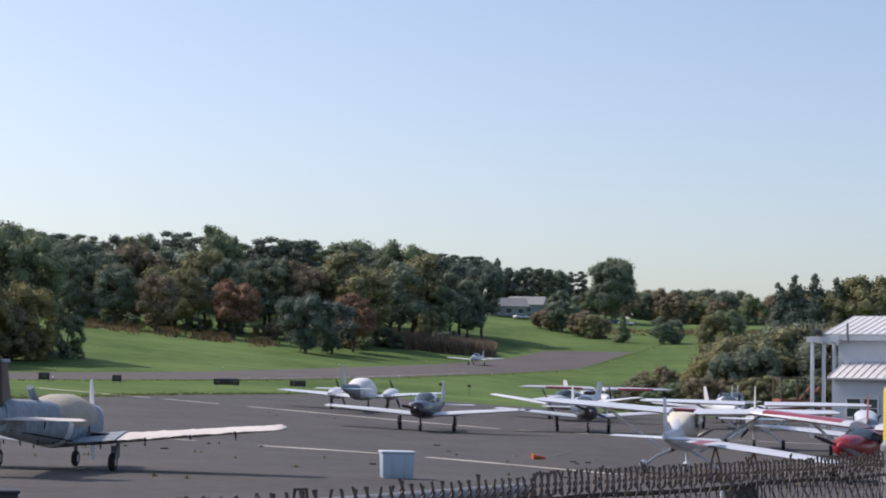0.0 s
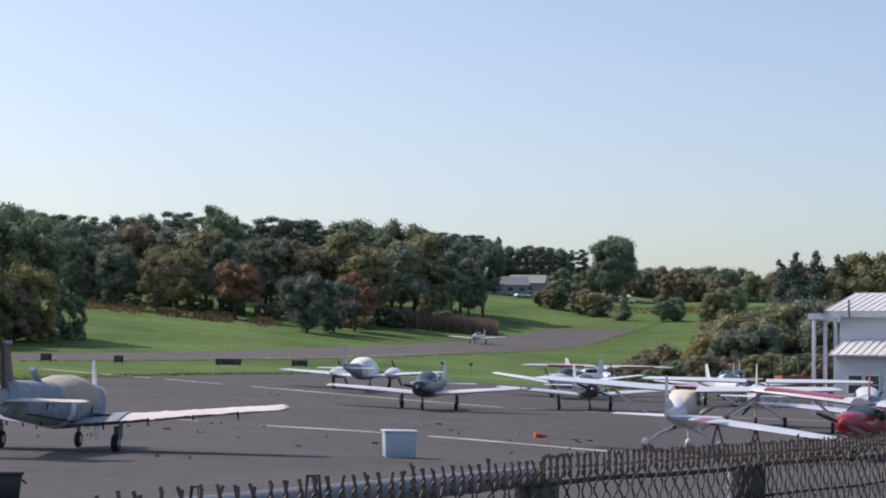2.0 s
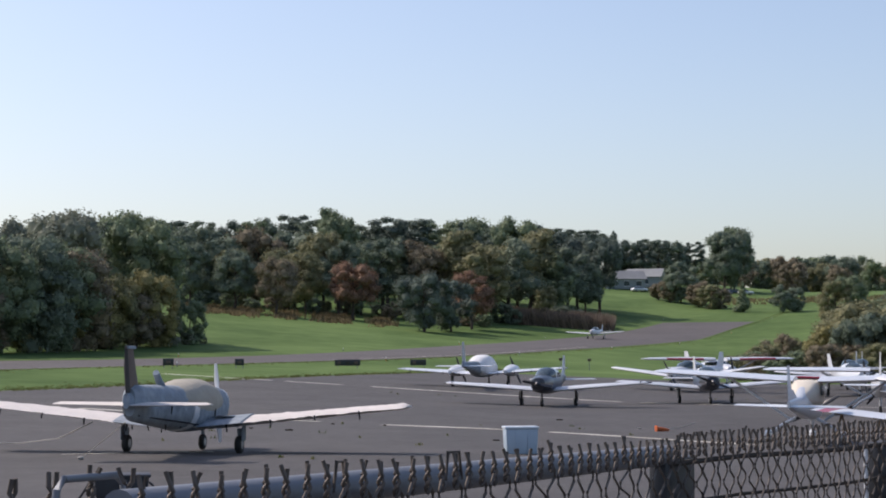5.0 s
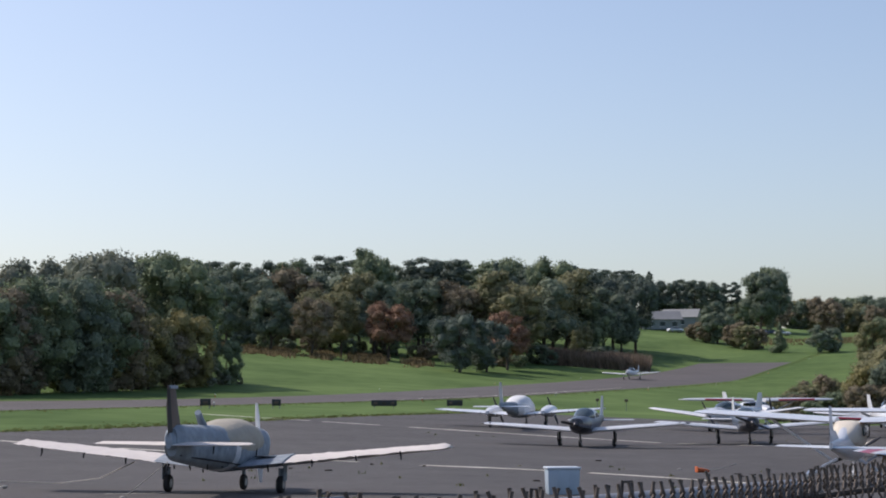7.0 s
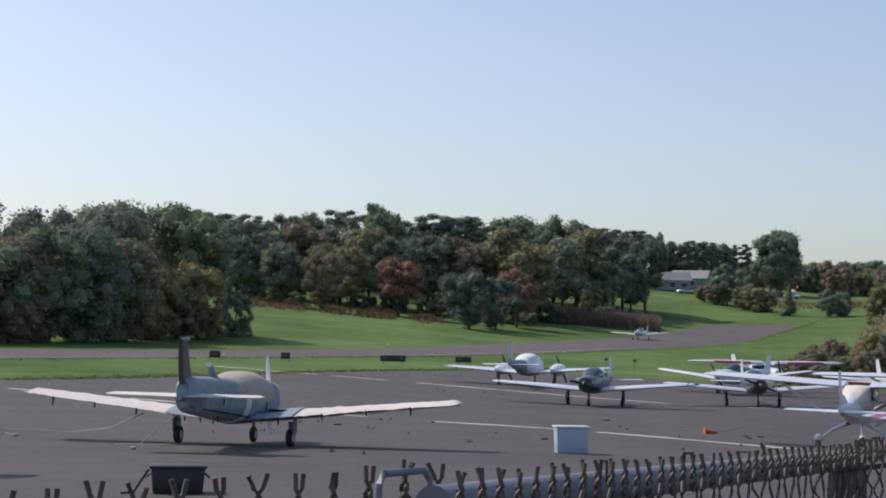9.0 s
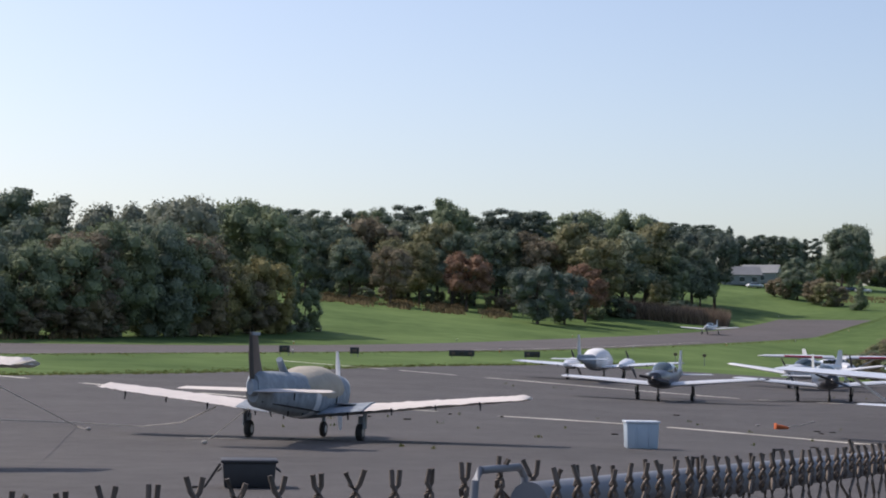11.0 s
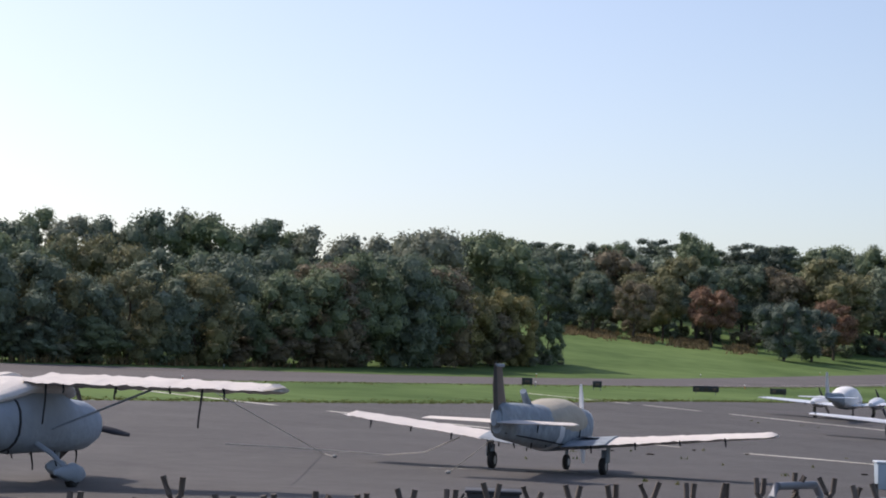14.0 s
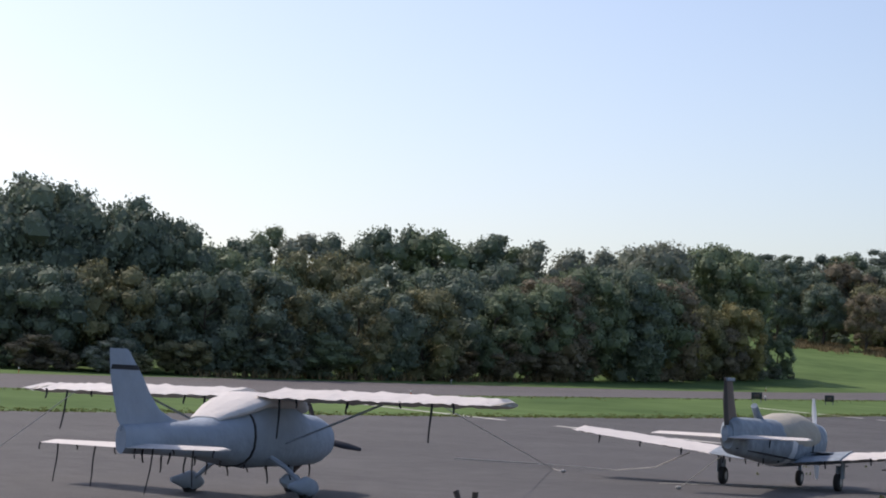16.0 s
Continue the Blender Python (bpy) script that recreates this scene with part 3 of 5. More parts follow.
def aircraft(name, m, label, group, high=False, span=10.7, paint=WHITE, wing_mat=None, nose_mat=None, fin_mat=None, tail_mat=None,
             wing_z=0.78, tip_z=1.15, root=1.75, tip=1.0, fin_top=2.5, covered=False, cover_mat=None, twin=False, pants=False,
             prop=True, prop_mat=DARKPAINT, prop_turn=20, sweep_fin=0.0, tail_x=-4.6, nose_x=2.4, stab=1.75, stab_z=None,
             tip_mat=None, gear_mat=None, stripe=None, straps=False, prop_len=0.92, lift=0.10, strut_mat=None, nose_z=None, blades=2, slim=1.0, top_mat=None):
    root_ob = empty(name, m, label, "aircraft", group)
    wing_mat, nose_mat, fin_mat, tail_mat = wing_mat or paint, nose_mat or paint, fin_mat or paint, tail_mat or paint
    gear_mat = gear_mat or WHITE
    if high:
        top = wing_z - 0.02
        mid = (top + 0.72) / 2
        secs = [(nose_x, 1.12, 0.16, 0.16), (nose_x - 0.08, 1.12, 0.36, 0.30), (nose_x - 0.5, 1.12, 0.47, 0.40), (nose_x - 1.25, 1.14, 0.54, 0.46),
                (0.55, mid, 0.56, (top - 0.70) / 2), (-0.6, mid, 0.56, (top - 0.70) / 2), (-1.5, mid + 0.02, 0.50, (top - 0.80) / 2 - 0.03),
                (-2.4, 1.33, 0.36, 0.36), (-3.8, 1.36, 0.22, 0.25), (tail_x, 1.40, 0.07, 0.14)]
        if covered:
            mid = (top + 0.58) / 2
            secs = [(nose_x, 1.08, 0.22, 0.22), (nose_x - 0.08, 1.08, 0.42, 0.38), (nose_x - 0.5, 1.08, 0.52, 0.50), (nose_x - 1.25, 1.10, 0.57, 0.54),
                    (0.55, mid, 0.60, (top - 0.56) / 2), (-0.6, mid, 0.60, (top - 0.56) / 2), (-1.5, 1.15, 0.54, 0.49),
                    (-2.4, 1.14, 0.44, 0.34), (-3.7, 1.16, 0.29, 0.28), (tail_x, 1.16, 0.10, 0.24)]
        stab_z = stab_z or 1.32
    else:
        secs = [(nose_x, 1.02, 0.14, 0.14), (nose_x - 0.08, 1.02, 0.34, 0.30), (nose_x - 0.5, 1.01, 0.46, 0.40), (nose_x - 1.2, 1.0, 0.54, 0.46),
                (0.5, 1.0, 0.57, 0.50), (-0.6, 1.02, 0.57, 0.50), (-1.6, 1.1, 0.47, 0.42), (-3.0, 1.2, 0.26, 0.30), (tail_x, 1.30, 0.07, 0.17)]
        stab_z = stab_z or 1.28
    if not high:
        secs = [(q[0], q[1] + lift, *q[2:]) for q in secs]
    if slim != 1.0:
        secs = [(q[0], q[1], q[2] * slim, q[3] * (0.5 + 0.5 * slim)) for q in secs]
    if nose_z:
        secs = [(q[0], nose_z if i < 3 else q[1], *q[2:]) for i, q in enumerate(secs)]
    k = 4
    part("fuselage", loft(bmesh.new(), [oval(*q) for q in secs[k - 1:]]), tail_mat, root_ob)
    part("cowling", loft(bmesh.new(), [oval(*q) for q in secs[:k]] + [oval(secs[k - 1][0] - 0.02, *secs[k - 1][1:])]), nose_mat, root_ob, "" if nose_mat is paint else "differently painted engine cowling")
    # cabin
    if not high:
        up = lift
        cab = [(1.25, 1.30, 0.30, 0.12), (0.75, 1.38, 0.45, 0.33), (0.2, 1.40, 0.50, 0.42), (-0.5, 1.40, 0.50, 0.41), (-1.2, 1.36, 0.44, 0.33), (-2.1, 1.32, 0.30, 0.14)]
        if covered:
            cab = [(1.55, 1.16, 0.50, 0.24), (1.0, 1.20, 0.60, 0.45), (0.4, 1.20, 0.65, 0.55), (-0.4, 1.21, 0.65, 0.54), (-1.0, 1.22, 0.615, 0.46), (-1.6, 1.24, 0.52, 0.34), (-2.0, 1.22, 0.43, 0.26)]
            cab = [(q[0], q[1] + up, *q[2:]) for q in cab]
            part("canopy_cover", loft(bmesh.new(), [oval(*q, 24, 2.2) for q in cab]), cover_mat or COVER_TAN, root_ob, "stained tan cloth canopy cover")
        else:
            cab = [(q[0], q[1] + up, *q[2:]) for q in cab]
            part("cabin_roof", loft(bmesh.new(), [oval(*q) for q in cab]), paint, root_ob)
            c = part("windscreen", loft(bmesh.new(), [oval(q[0] + 0.015, q[1] + 0.004, q[2] * 1.012, q[3] * 1.012) for q in cab[:3]]), GLASS, root_ob, "tinted windscreen")
            for s in (1, -1):
                bm = bmesh.new()
                box(bm, -0.45, s * 0.485, 1.46 + up, 0.8, 0.05, 0.24, 0.02)
                part("side_window", bm, GLASS, root_ob)
    elif not covered:
        bm = bmesh.new()
        loft(bm, [oval(nose_x - 1.15, 1.5, 0.44, 0.06), oval(nose_x - 1.55, 1.58, 0.50, 0.22), oval(0.5, top - 0.30, 0.54, 0.28)])
        part("windscreen", bm, GLASS, root_ob, "tinted windscreen")
        for s in (1, -1):
            bm = bmesh.new()
            box(bm, -0.1, s * 0.55, top - 0.28, 1.3, 0.05, 0.32, 0.02)
            part("side_window", bm, GLASS, root_ob)
    # wings
    for s, nm in ((1, "left_wing"), (-1, "right_wing")):
        lead = root * 0.45
        rings = [foil(lead, root, 0.42, wing_z), foil(lead - 0.02, root * (0.99 if high else 0.93), span * 0.24, wing_z + (tip_z - wing_z) * 0.45),
                 foil(lead - 0.12, tip * 1.05, span * 0.47, wing_z + (tip_z - wing_z) * 0.95), foil(lead - 0.28, tip * 0.78, span * 0.5, tip_z + 0.01, 0.5)]
        if covered and not twin:
            wr = random.Random(int(span * 10) + s)
            rings = []
            nr = 42
            for i in range(nr + 1):
                f = 0.042 * 2 * 0.94 + i / nr * (1 - 0.042 * 2 * 0.94)
                c = root + (tip - root) * (max(0.0, f - 0.45) / 0.55 if high else f)
                if i == nr:
                    c *= 0.75
                rings.append([(x + wr.gauss(0, 0.006), y + wr.gauss(0, 0.02), z + wr.gauss(0, 0.012 if high else 0.007)) for x, y, z in
                              foil(lead - 0.14 * f - (0.1 if i == nr else 0), c, f * span * 0.5, wing_z + (tip_z - wing_z) * f, 1.08 if i < nr else 0.5)])
        w = part(nm, loft(bmesh.new(), mirror(rings, s)), wing_mat, root_ob, "" if wing_mat is paint else "wing in its own cloth or paint")
        if tip_mat:
            part("wing_tip", loft(bmesh.new(), mirror([foil(lead - 0.12 + 0.01, tip * 1.07, span * 0.455, wing_z + (tip_z - wing_z) * 0.93, 1.12), foil(lead - 0.27, tip * 0.82, span * 0.502, tip_z + 0.01, 0.62)], s)), tip_mat, w)
        if stripe:
            part("wing_stripe", loft(bmesh.new(), mirror([foil(lead + 0.012, root * 0.3, span * 0.12, wing_z + (tip_z - wing_z) * 0.24, 2.0), foil(lead + 0.0, root * 0.3, span * 0.36, wing_z + (tip_z - wing_z) * 0.70, 2.0)], s)), stripe, w, "red leading-edge stripe")
        if top_mat:
            skin = []
            for f, k in ((0.18, 1.0), (0.45, 1.0), (0.80, 0.94), (0.86, 0.9)):
                c, zz = root + (tip - root) * f, wing_z + (tip_z - wing_z) * f
                pts = [(q, h) for q, h in FOIL[:6]]
                skin.append([(lead - 0.1 * f - q * c * k, f * span * 0.5, zz + h * c + 0.012) for q, h in pts] + [(lead - 0.1 * f - q * c * k, f * span * 0.5, zz + h * c * 0.5) for q, h in pts[::-1]])
            part("wing_panel", loft(bmesh.new(), mirror(skin, s)), top_mat, w, "red painted upper skin")
        if covered:
            for yy in np.arange(1.2, span * 0.49, 1.05):
                bm = bmesh.new()
                zz = wing_z + (tip_z - wing_z) * yy / (span * 0.5)
                hung(bm, lead - root * 0.93, s * yy, zz + 0.02, 0.12 + 0.10 * ((yy * 7.3) % 1), 0.05)
                part("strap", bm, STRAP, w, smooth=False)
    # tail
    for s in (1, -1):
        rings = [foil(tail_x + 0.85, 0.85, 0.06, stab_z, 0.8), foil(tail_x + 0.72, 0.62, stab * 0.94, stab_z + 0.02, 0.8), foil(tail_x + 0.66, 0.45, stab, stab_z + 0.02, 0.5)]
        part("tailplane", loft(bmesh.new(), mirror(rings, s)), wing_mat, root_ob)
    fb = 1.42
    rings = [foil(tail_x + 1.15 if high else tail_x + 0.95, 1.2 if high else 0.98, fb, 0, 0.7, True),
             foil(tail_x + 0.62 - sweep_fin * 0.55, 0.80, fb + (fin_top - fb) * 0.55, 0, 0.7, True), foil(tail_x + 0.42 - sweep_fin, 0.55, fin_top, 0, 0.7, True)]
    if high and covered:
        rings = [foil(-2.4, 2.5, 1.30, 0, 0.5, True), foil(-2.5, 2.4, 1.40, 0, 0.45, True), foil(-3.2, 1.8, 1.50, 0, 0.5, True), foil(-3.65, 1.4, 1.66, 0, 0.55, True), foil(-3.95, 1.2, 1.90, 0, 0.6, True),
                 foil(-4.26, 1.0, 2.24, 0, 0.6, True), foil(-4.70, 0.62, 2.64, 0, 0.7, True), foil(-4.78, 0.53, fin_top, 0, 0.4, True)]
    fin = part("fin", loft(bmesh.new(), rings), fin_mat, root_ob, "" if fin_mat is paint else "tail fin of its own colour")
    if high and not covered:
        rings = [foil(tail_x + 2.6, 1.7, 1.45, 0, 0.4, True), foil(tail_x + 1.15, 0.5, 1.85, 0, 0.4, True)]
        part("dorsal_fin", loft(bmesh.new(), rings), tail_mat, root_ob)
    # undercarriage
    track, mx, nx = (1.25, -0.35, 1.45) if high else (1.38, -0.30, 1.40)
    if twin:
        track, nx = 1.75, 2.2
    for s in (1, -1):
        bm = bmesh.new()
        if high:
            tube(bm, [(mx, s * 0.35, 0.85), (mx, s * 0.8, 0.62), (mx, s * track, 0.24)], [0.06, 0.05, 0.04], 8)
        else:
            tube(bm, [(mx, s * track, wing_z + 0.02), (mx, s * track, 0.24)], [0.06, 0.05], 8)
            box(bm, mx + 0.02, s * (track + 0.10), 0.50, 0.34, 0.02, 0.42, 0.008)
        part("gear_leg", bm, gear_mat, root_ob)
        wheel_part(root_ob, mx, s * track, 0.21, 0.15)
        if pants:
            bm = bmesh.new()
            loft(bm, [oval(mx + 0.52, 0.22, 0.02, 0.04, 14, 2.2, s * track), oval(mx + 0.30, 0.25, 0.11, 0.14, 14, 2.2, s * track), oval(mx, 0.27, 0.14, 0.20, 14, 2.2, s * track), oval(mx - 0.25, 0.28, 0.11, 0.14, 14, 2.2, s * track), oval(mx - 0.72, 0.31, 0.02, 0.04, 14, 2.2, s * track)])
            part("wheel_fairing", bm, gear_mat, root_ob)
    bm = bmesh.new()
    tube(bm, [(nx, 0, 0.85), (nx, 0, 0.22)], [0.06, 0.04], 8)
    part("gear_leg", bm, gear_mat, root_ob)
    wheel_part(root_ob, nx, 0, 0.19, 0.13)
    if pants:
        bm = bmesh.new()
        loft(bm, [oval(nx + 0.36, 0.24, 0.03, 0.04, 14), oval(nx + 0.24, 0.25, 0.10, 0.13, 14), oval(nx, 0.26, 0.12, 0.18, 14), oval(nx - 0.22, 0.27, 0.10, 0.13, 14), oval(nx - 0.45, 0.29, 0.02, 0.04, 14)])
        part("wheel_fairing", bm, gear_mat, root_ob)
    if high:
        for s in (1, -1):
            bm = bmesh.new()
            tube(bm, [(0.05, s * 0.58, 1.05 if covered else 0.80), (0.08, s * span * 0.255, wing_z + (tip_z - wing_z) * 0.45 - 0.04)], 0.022 if covered else 0.045, 8)
            part("strut", bm, strut_mat or paint, root_ob)
    # propellers
    spots = [(nose_x, 0.0, secs[0][1])]
    if twin:
        spots = [(1.95, 1.75, 1.05), (1.95, -1.75, 1.05)]
        for s in (1, -1):
            bm = bmesh.new()
            loft(bm, [oval(1.9, 1.05, 0.15, 0.15, yc=s * 1.75), oval(1.8, 1.05, 0.34, 0.30, yc=s * 1.75), oval(1.0, 1.03, 0.42, 0.38, yc=s * 1.75), oval(0.0, 0.98, 0.38, 0.30, yc=s * 1.75), oval(-1.1, 0.95, 0.12, 0.10, yc=s * 1.75)])
            part("engine_nacelle", bm, paint, root_ob)
    for px, py, pz in spots if prop else ():
        bm = bmesh.new()
        ring = [oval(px + d, pz, r, r, 14, 2.0, py) for d, r in ((-0.02, 0.15), (0.1, 0.135), (0.2, 0.09), (0.27, 0.02))]
        sp = part("spinner", loft(bm, ring), nose_mat if not covered else WHITE, root_ob)
        for h in [360 / blades * q for q in range(blades)]:
            bm = bmesh.new()
            rings = []
            for q, c, tw in ((0.08, 0.09, 50), (0.35, 0.15, 32), (0.65, 0.14, 20), (prop_len, 0.07, 14)):
                rings.append([(c * math.cos(a) * 0.5 * math.sin(radians(tw)) + 0.012 * math.sin(a), c * 0.5 * math.cos(a) * math.cos(radians(tw)), q) for a in [2 * math.pi * i / 8 for i in range(8)]])
            loft(bm, rings)
            bmesh.ops.transform(bm, matrix=Matrix.Translation((px + 0.06, py, pz)) @ pose(0, 0, 0, prop_turn + h), verts=bm.verts)
            part("propeller_blade", bm, prop_mat, sp)
    return root_ob


def at(x, y, az, tilt=0.0):
    """Stands on the ground at x, y and heads for the azimuth az, clockwise from +y."""
    return pose(x, y, ground(x, y), tilt, 0, 90 - az)


ROW = "aircraft parked on the ramp"
# covered low-wing aircraft
moo = aircraft("low_wing_aircraft", at(-8.95, 43.0, 4.7, 0.5), "low-wing aircraft under pale grey cloth covers with a brown fin", ROW, span=10.7, paint=WHITE,
               wing_mat=WINGCOVER, tail_mat=BLUEGREY, fin_mat=BROWNP, covered=True, nose_mat=WHITE, prop_mat=WHITE, prop_turn=-4, fin_top=2.48, gear_mat=BLUEGREY, prop_len=1.0, nose_x=2.7, lift=0.0, nose_z=1.12, wing_z=0.57, tip_z=1.11, stab_z=1.20)
bm = bmesh.new()
loft(bm, [oval(1.9, 1.07, 0.53, 0.48), oval(0.5, 1.04, 0.61, 0.56), oval(-0.6, 1.05, 0.61, 0.56), oval(-1.6, 1.11, 0.53, 0.50), oval(-3.0, 1.18, 0.37, 0.45), oval(-4.1, 1.24, 0.25, 0.40), oval(-4.35, 1.26, 0.13, 0.30)])
part("fuselage_cover", bm, BLUEGREY, moo, "pale blue-grey cloth fuselage cover")
bm = bmesh.new()
tube(bm, [(-1.9, 0, 1.48), (-2.25, 0, 1.70), (-2.5, 0, 1.9)], [0.11, 0.085, 0.075], 10)
part("cover_vent", bm, BLUEGREY, moo)
bm = bmesh.new()
loft(bm, [oval(-0.95, 1.075, 0.602, 0.55), oval(-1.25, 1.092, 0.575, 0.535)])
part("cover_seam", bm, WHITE, moo, "white band sewn into the cover")
for s in (1, -1):
    bm = bmesh.new()
    loft(bm, mirror([foil(0.81, 1.78, 0.5, 0.625, 1.12), foil(0.80, 1.74, 1.55, 0.735, 1.12)], s))
    part("wing_root_cover", bm, BLUEGREY, moo, "bare pale blue wing root")
    bm = bmesh.new()
    box(bm, 0.1, s * 0.95, 0.865, 0.75, 0.5, 0.012, 0.004)
    part("wing_walk", bm, DARKPAINT, moo, "dark wing walk stripe")
for k in range(7):
    bm = bmesh.new()
    hung(bm, -3.2 + k * 0.55, (-1) ** k * 0.3, 0.74 - 0.10 * (k > 3), 0.1 + 0.08 * ((k * 37) % 5) / 5, 0.04)
    part("strap", bm, STRAP, moo, smooth=False)
bm = bmesh.new()
box(bm, 0, 0, 2.45, 0.5, 0.09, 0.07, 0.01, Matrix.Translation((-4.35, 0, 0.0)))
part("fin_cap", bm, BLUEGREY, moo)
bm = bmesh.new()
loft(bm, [foil(-4.32, 0.32, 1.46, 0, 1.7, True), foil(-4.44, 0.28, 1.95, 0, 1.7, True), foil(-4.55, 0.20, 2.42, 0, 1.7, True)])
part("rudder", bm, DIRT, moo, "dark weathered rudder")

for sd in (1, -1):
    bm = bmesh.new()
    tube(bm, [(-4.2, sd * 0.15, 0.98), (-3.0, sd * 0.30, 0.87), (-1.6, sd * 0.42, 0.755), (-0.6, sd * 0.50, 0.67), (0.5, sd * 0.50, 0.66), (1.6, sd * 0.44, 0.73)], 0.022, 6)
    part("cover_hem", bm, STRAP, moo, "dark hem of the cover")
for xx, yw, z0, z1 in ((0.35, 0.612, 1.12, 0.78), (-2.6, 0.425, 1.22, 0.98)):
    bm = bmesh.new()
    tube(bm, [(xx, -yw, z0), (xx - 0.03, -yw - 0.003, (z0 + z1) / 2), (xx + 0.02, -yw + 0.03, z1)], 0.018, 6)
    part("strap", bm, STRAP, moo)

# covered high-wing aircraft
ces = aircraft("high_wing_aircraft", at(-16.75, 31.2, 0.5), "high-wing aircraft wrapped in pale grey cloth covers with black straps", ROW, high=True, span=10.25, paint=COVER, tip_mat=COVER_TAN,
               wing_mat=WINGCOVER, tail_mat=COVER, fin_mat=COVER, covered=True, nose_mat=COVER, wing_z=1.92, tip_z=1.92, root=1.63, tip=1.2, fin_top=2.68, sweep_fin=0.35,
               tail_x=-4.85, nose_x=2.6, stab=1.75, pants=True, stab_z=1.02, gear_mat=COVER, strut_mat=COVER, prop_turn=100, blades=3, prop_len=0.98)
bm = bmesh.new()
loft(bm, [oval(1.1, 1.72, 0.52, 0.14), oval(0.75, 1.83, 0.64, 0.16), oval(-0.6, 1.85, 0.68, 0.17), oval(-1.3, 1.68, 0.54, 0.15), oval(-2.1, 1.49, 0.30, 0.06)])
part("cabin_cover", bm, WINGCOVER, ces, "pale cloth cabin cover")
for xx, ry, rz, zc in ((-1.15, 0.585, 0.575, 1.18),):
    bm = bmesh.new()
    loft(bm, [oval(xx + 0.025, zc, ry, rz), oval(xx - 0.025, zc, ry, rz)])
    part("cover_band", bm, STRAP, ces, "black webbing band")
bm = bmesh.new()
loft(bm, [foil(-4.34, 0.93, 2.33, 0, 0.8, True), foil(-4.42, 0.85, 2.41, 0, 0.85, True)])
part("cover_band", bm, STRAP, ces, "black webbing band")
bm = bmesh.new()
loft(bm, [foil(-4.66, 0.06, 2.1, 0, 2.6, True), foil(-4.92, 0.06, 2.70, 0, 2.6, True)])
part("cover_band", bm, STRAP, ces, "black webbing band")
for k in range(16):
    bm = bmesh.new()
    xx = 1.9 - k * 0.42
    hung(bm, xx, (-1) ** k * 0.40 * (1 - k * 0.04), 0.62 + 0.022 * max(0, k - 6) * 2.0, 0.08 + 0.3 * ((k * 53) % 7) / 7, 0.04)
    part("strap", bm, STRAP, ces, smooth=False)
for k in range(10):
    bm = bmesh.new()
    hung(bm, -4.7, -1.7 + k * 0.38, 1.04, (0.12, 0.62, 0.10, 0.78, 0.2, 0.14, 0.7, 0.1, 0.66, 0.12)[k], 0.03)
    part("strap", bm, STRAP, ces, smooth=False)
for yy, l in ((-3.9, 0.7), (-2.2, 0.25), (2.1, 0.35), (3.9, 0.75), (-0.8, 0.75), (0.8, 0.75)):
    bm = bmesh.new()
    hung(bm, -0.7, yy, 1.91, l, 0.045)
    part("strap", bm, STRAP, ces, smooth=False)

# dark-nosed low-wing aircraft facing the fence
aircraft("low_wing_aircraft", at(-0.62, 90.8, 191), "white low-wing aircraft with black nose and belly on the ramp", ROW, span=10.4, paint=WHITE, nose_mat=DARKPAINT, tail_mat=NAVY,
         fin_top=2.55, tip_mat=DARKPAINT, prop_turn=80, prop_len=0.75, gear_mat=DARKPAINT)
# twin with a white cover
tw = aircraft("twin_engine_aircraft", at(-4.85, 112.8, 10), "white twin-engined aircraft with a white cloth cover on its cabin", ROW, span=10.7, paint=WHITE, tail_mat=BLUEGREY, twin=True, covered=True, cover_mat=COVER_WHITE,
              prop_turn=-22, fin_top=2.75, tail_x=-5.2, nose_x=3.1, tip_mat=BLUEGREY, wing_z=0.80, tip_z=1.15, gear_mat=DARKPAINT)
bm = bmesh.new()
loft(bm, [oval(3.0, 1.05, 0.3, 0.28), oval(2.2, 1.18, 0.58, 0.48), oval(1.0, 1.30, 0.66, 0.66, 20, 2.9), oval(0.3, 1.32, 0.68, 0.70, 20, 2.9), oval(-0.5, 1.30, 0.66, 0.66, 20, 2.9), oval(-1.3, 1.28, 0.58, 0.55, 20, 2.6), oval(-2.0, 1.22, 0.42, 0.32)])
part("cabin_cover", bm, COVER_WHITE, tw, "taut white cabin cover")
# white high-wing aircraft seen from behind
wc = aircraft("high_wing_aircraft", at(8.28, 61.9, 14.5, 1.2), "white high-wing aircraft with its tail towards the fence", ROW, high=True, span=10.4, paint=WHITE, wing_z=2.1, tip_z=2.32, root=1.6, tip=1.15,
         fin_top=2.62, sweep_fin=0.3, pants=True, tail_x=-4.9, nose_x=2.3, prop_turn=60, covered=False, slim=0.66)
bm = bmesh.new()
loft(bm, [oval(1.2, 1.62, 0.42, 0.3), oval(0.7, 1.68, 0.50, 0.46, 20, 3.4), oval(-0.7, 1.68, 0.51, 0.47, 20, 3.4), oval(-1.5, 1.6, 0.38, 0.32, 20, 3.0), oval(-2.1, 1.5, 0.24, 0.2)])
part("cabin_cover", bm, COVER_CREAM, wc, "cream cloth cabin cover")
# low-wing aircraft with a dark engine cover
aircraft("low_wing_aircraft", at(7.75, 97.0, 176), "white low-wing aircraft with a dark covered nose on the ramp", ROW, span=9.6, paint=WHITE, nose_mat=DARKPAINT, tail_mat=NAVY, wing_mat=WHITE, prop_turn=70, gear_mat=DARKPAINT)
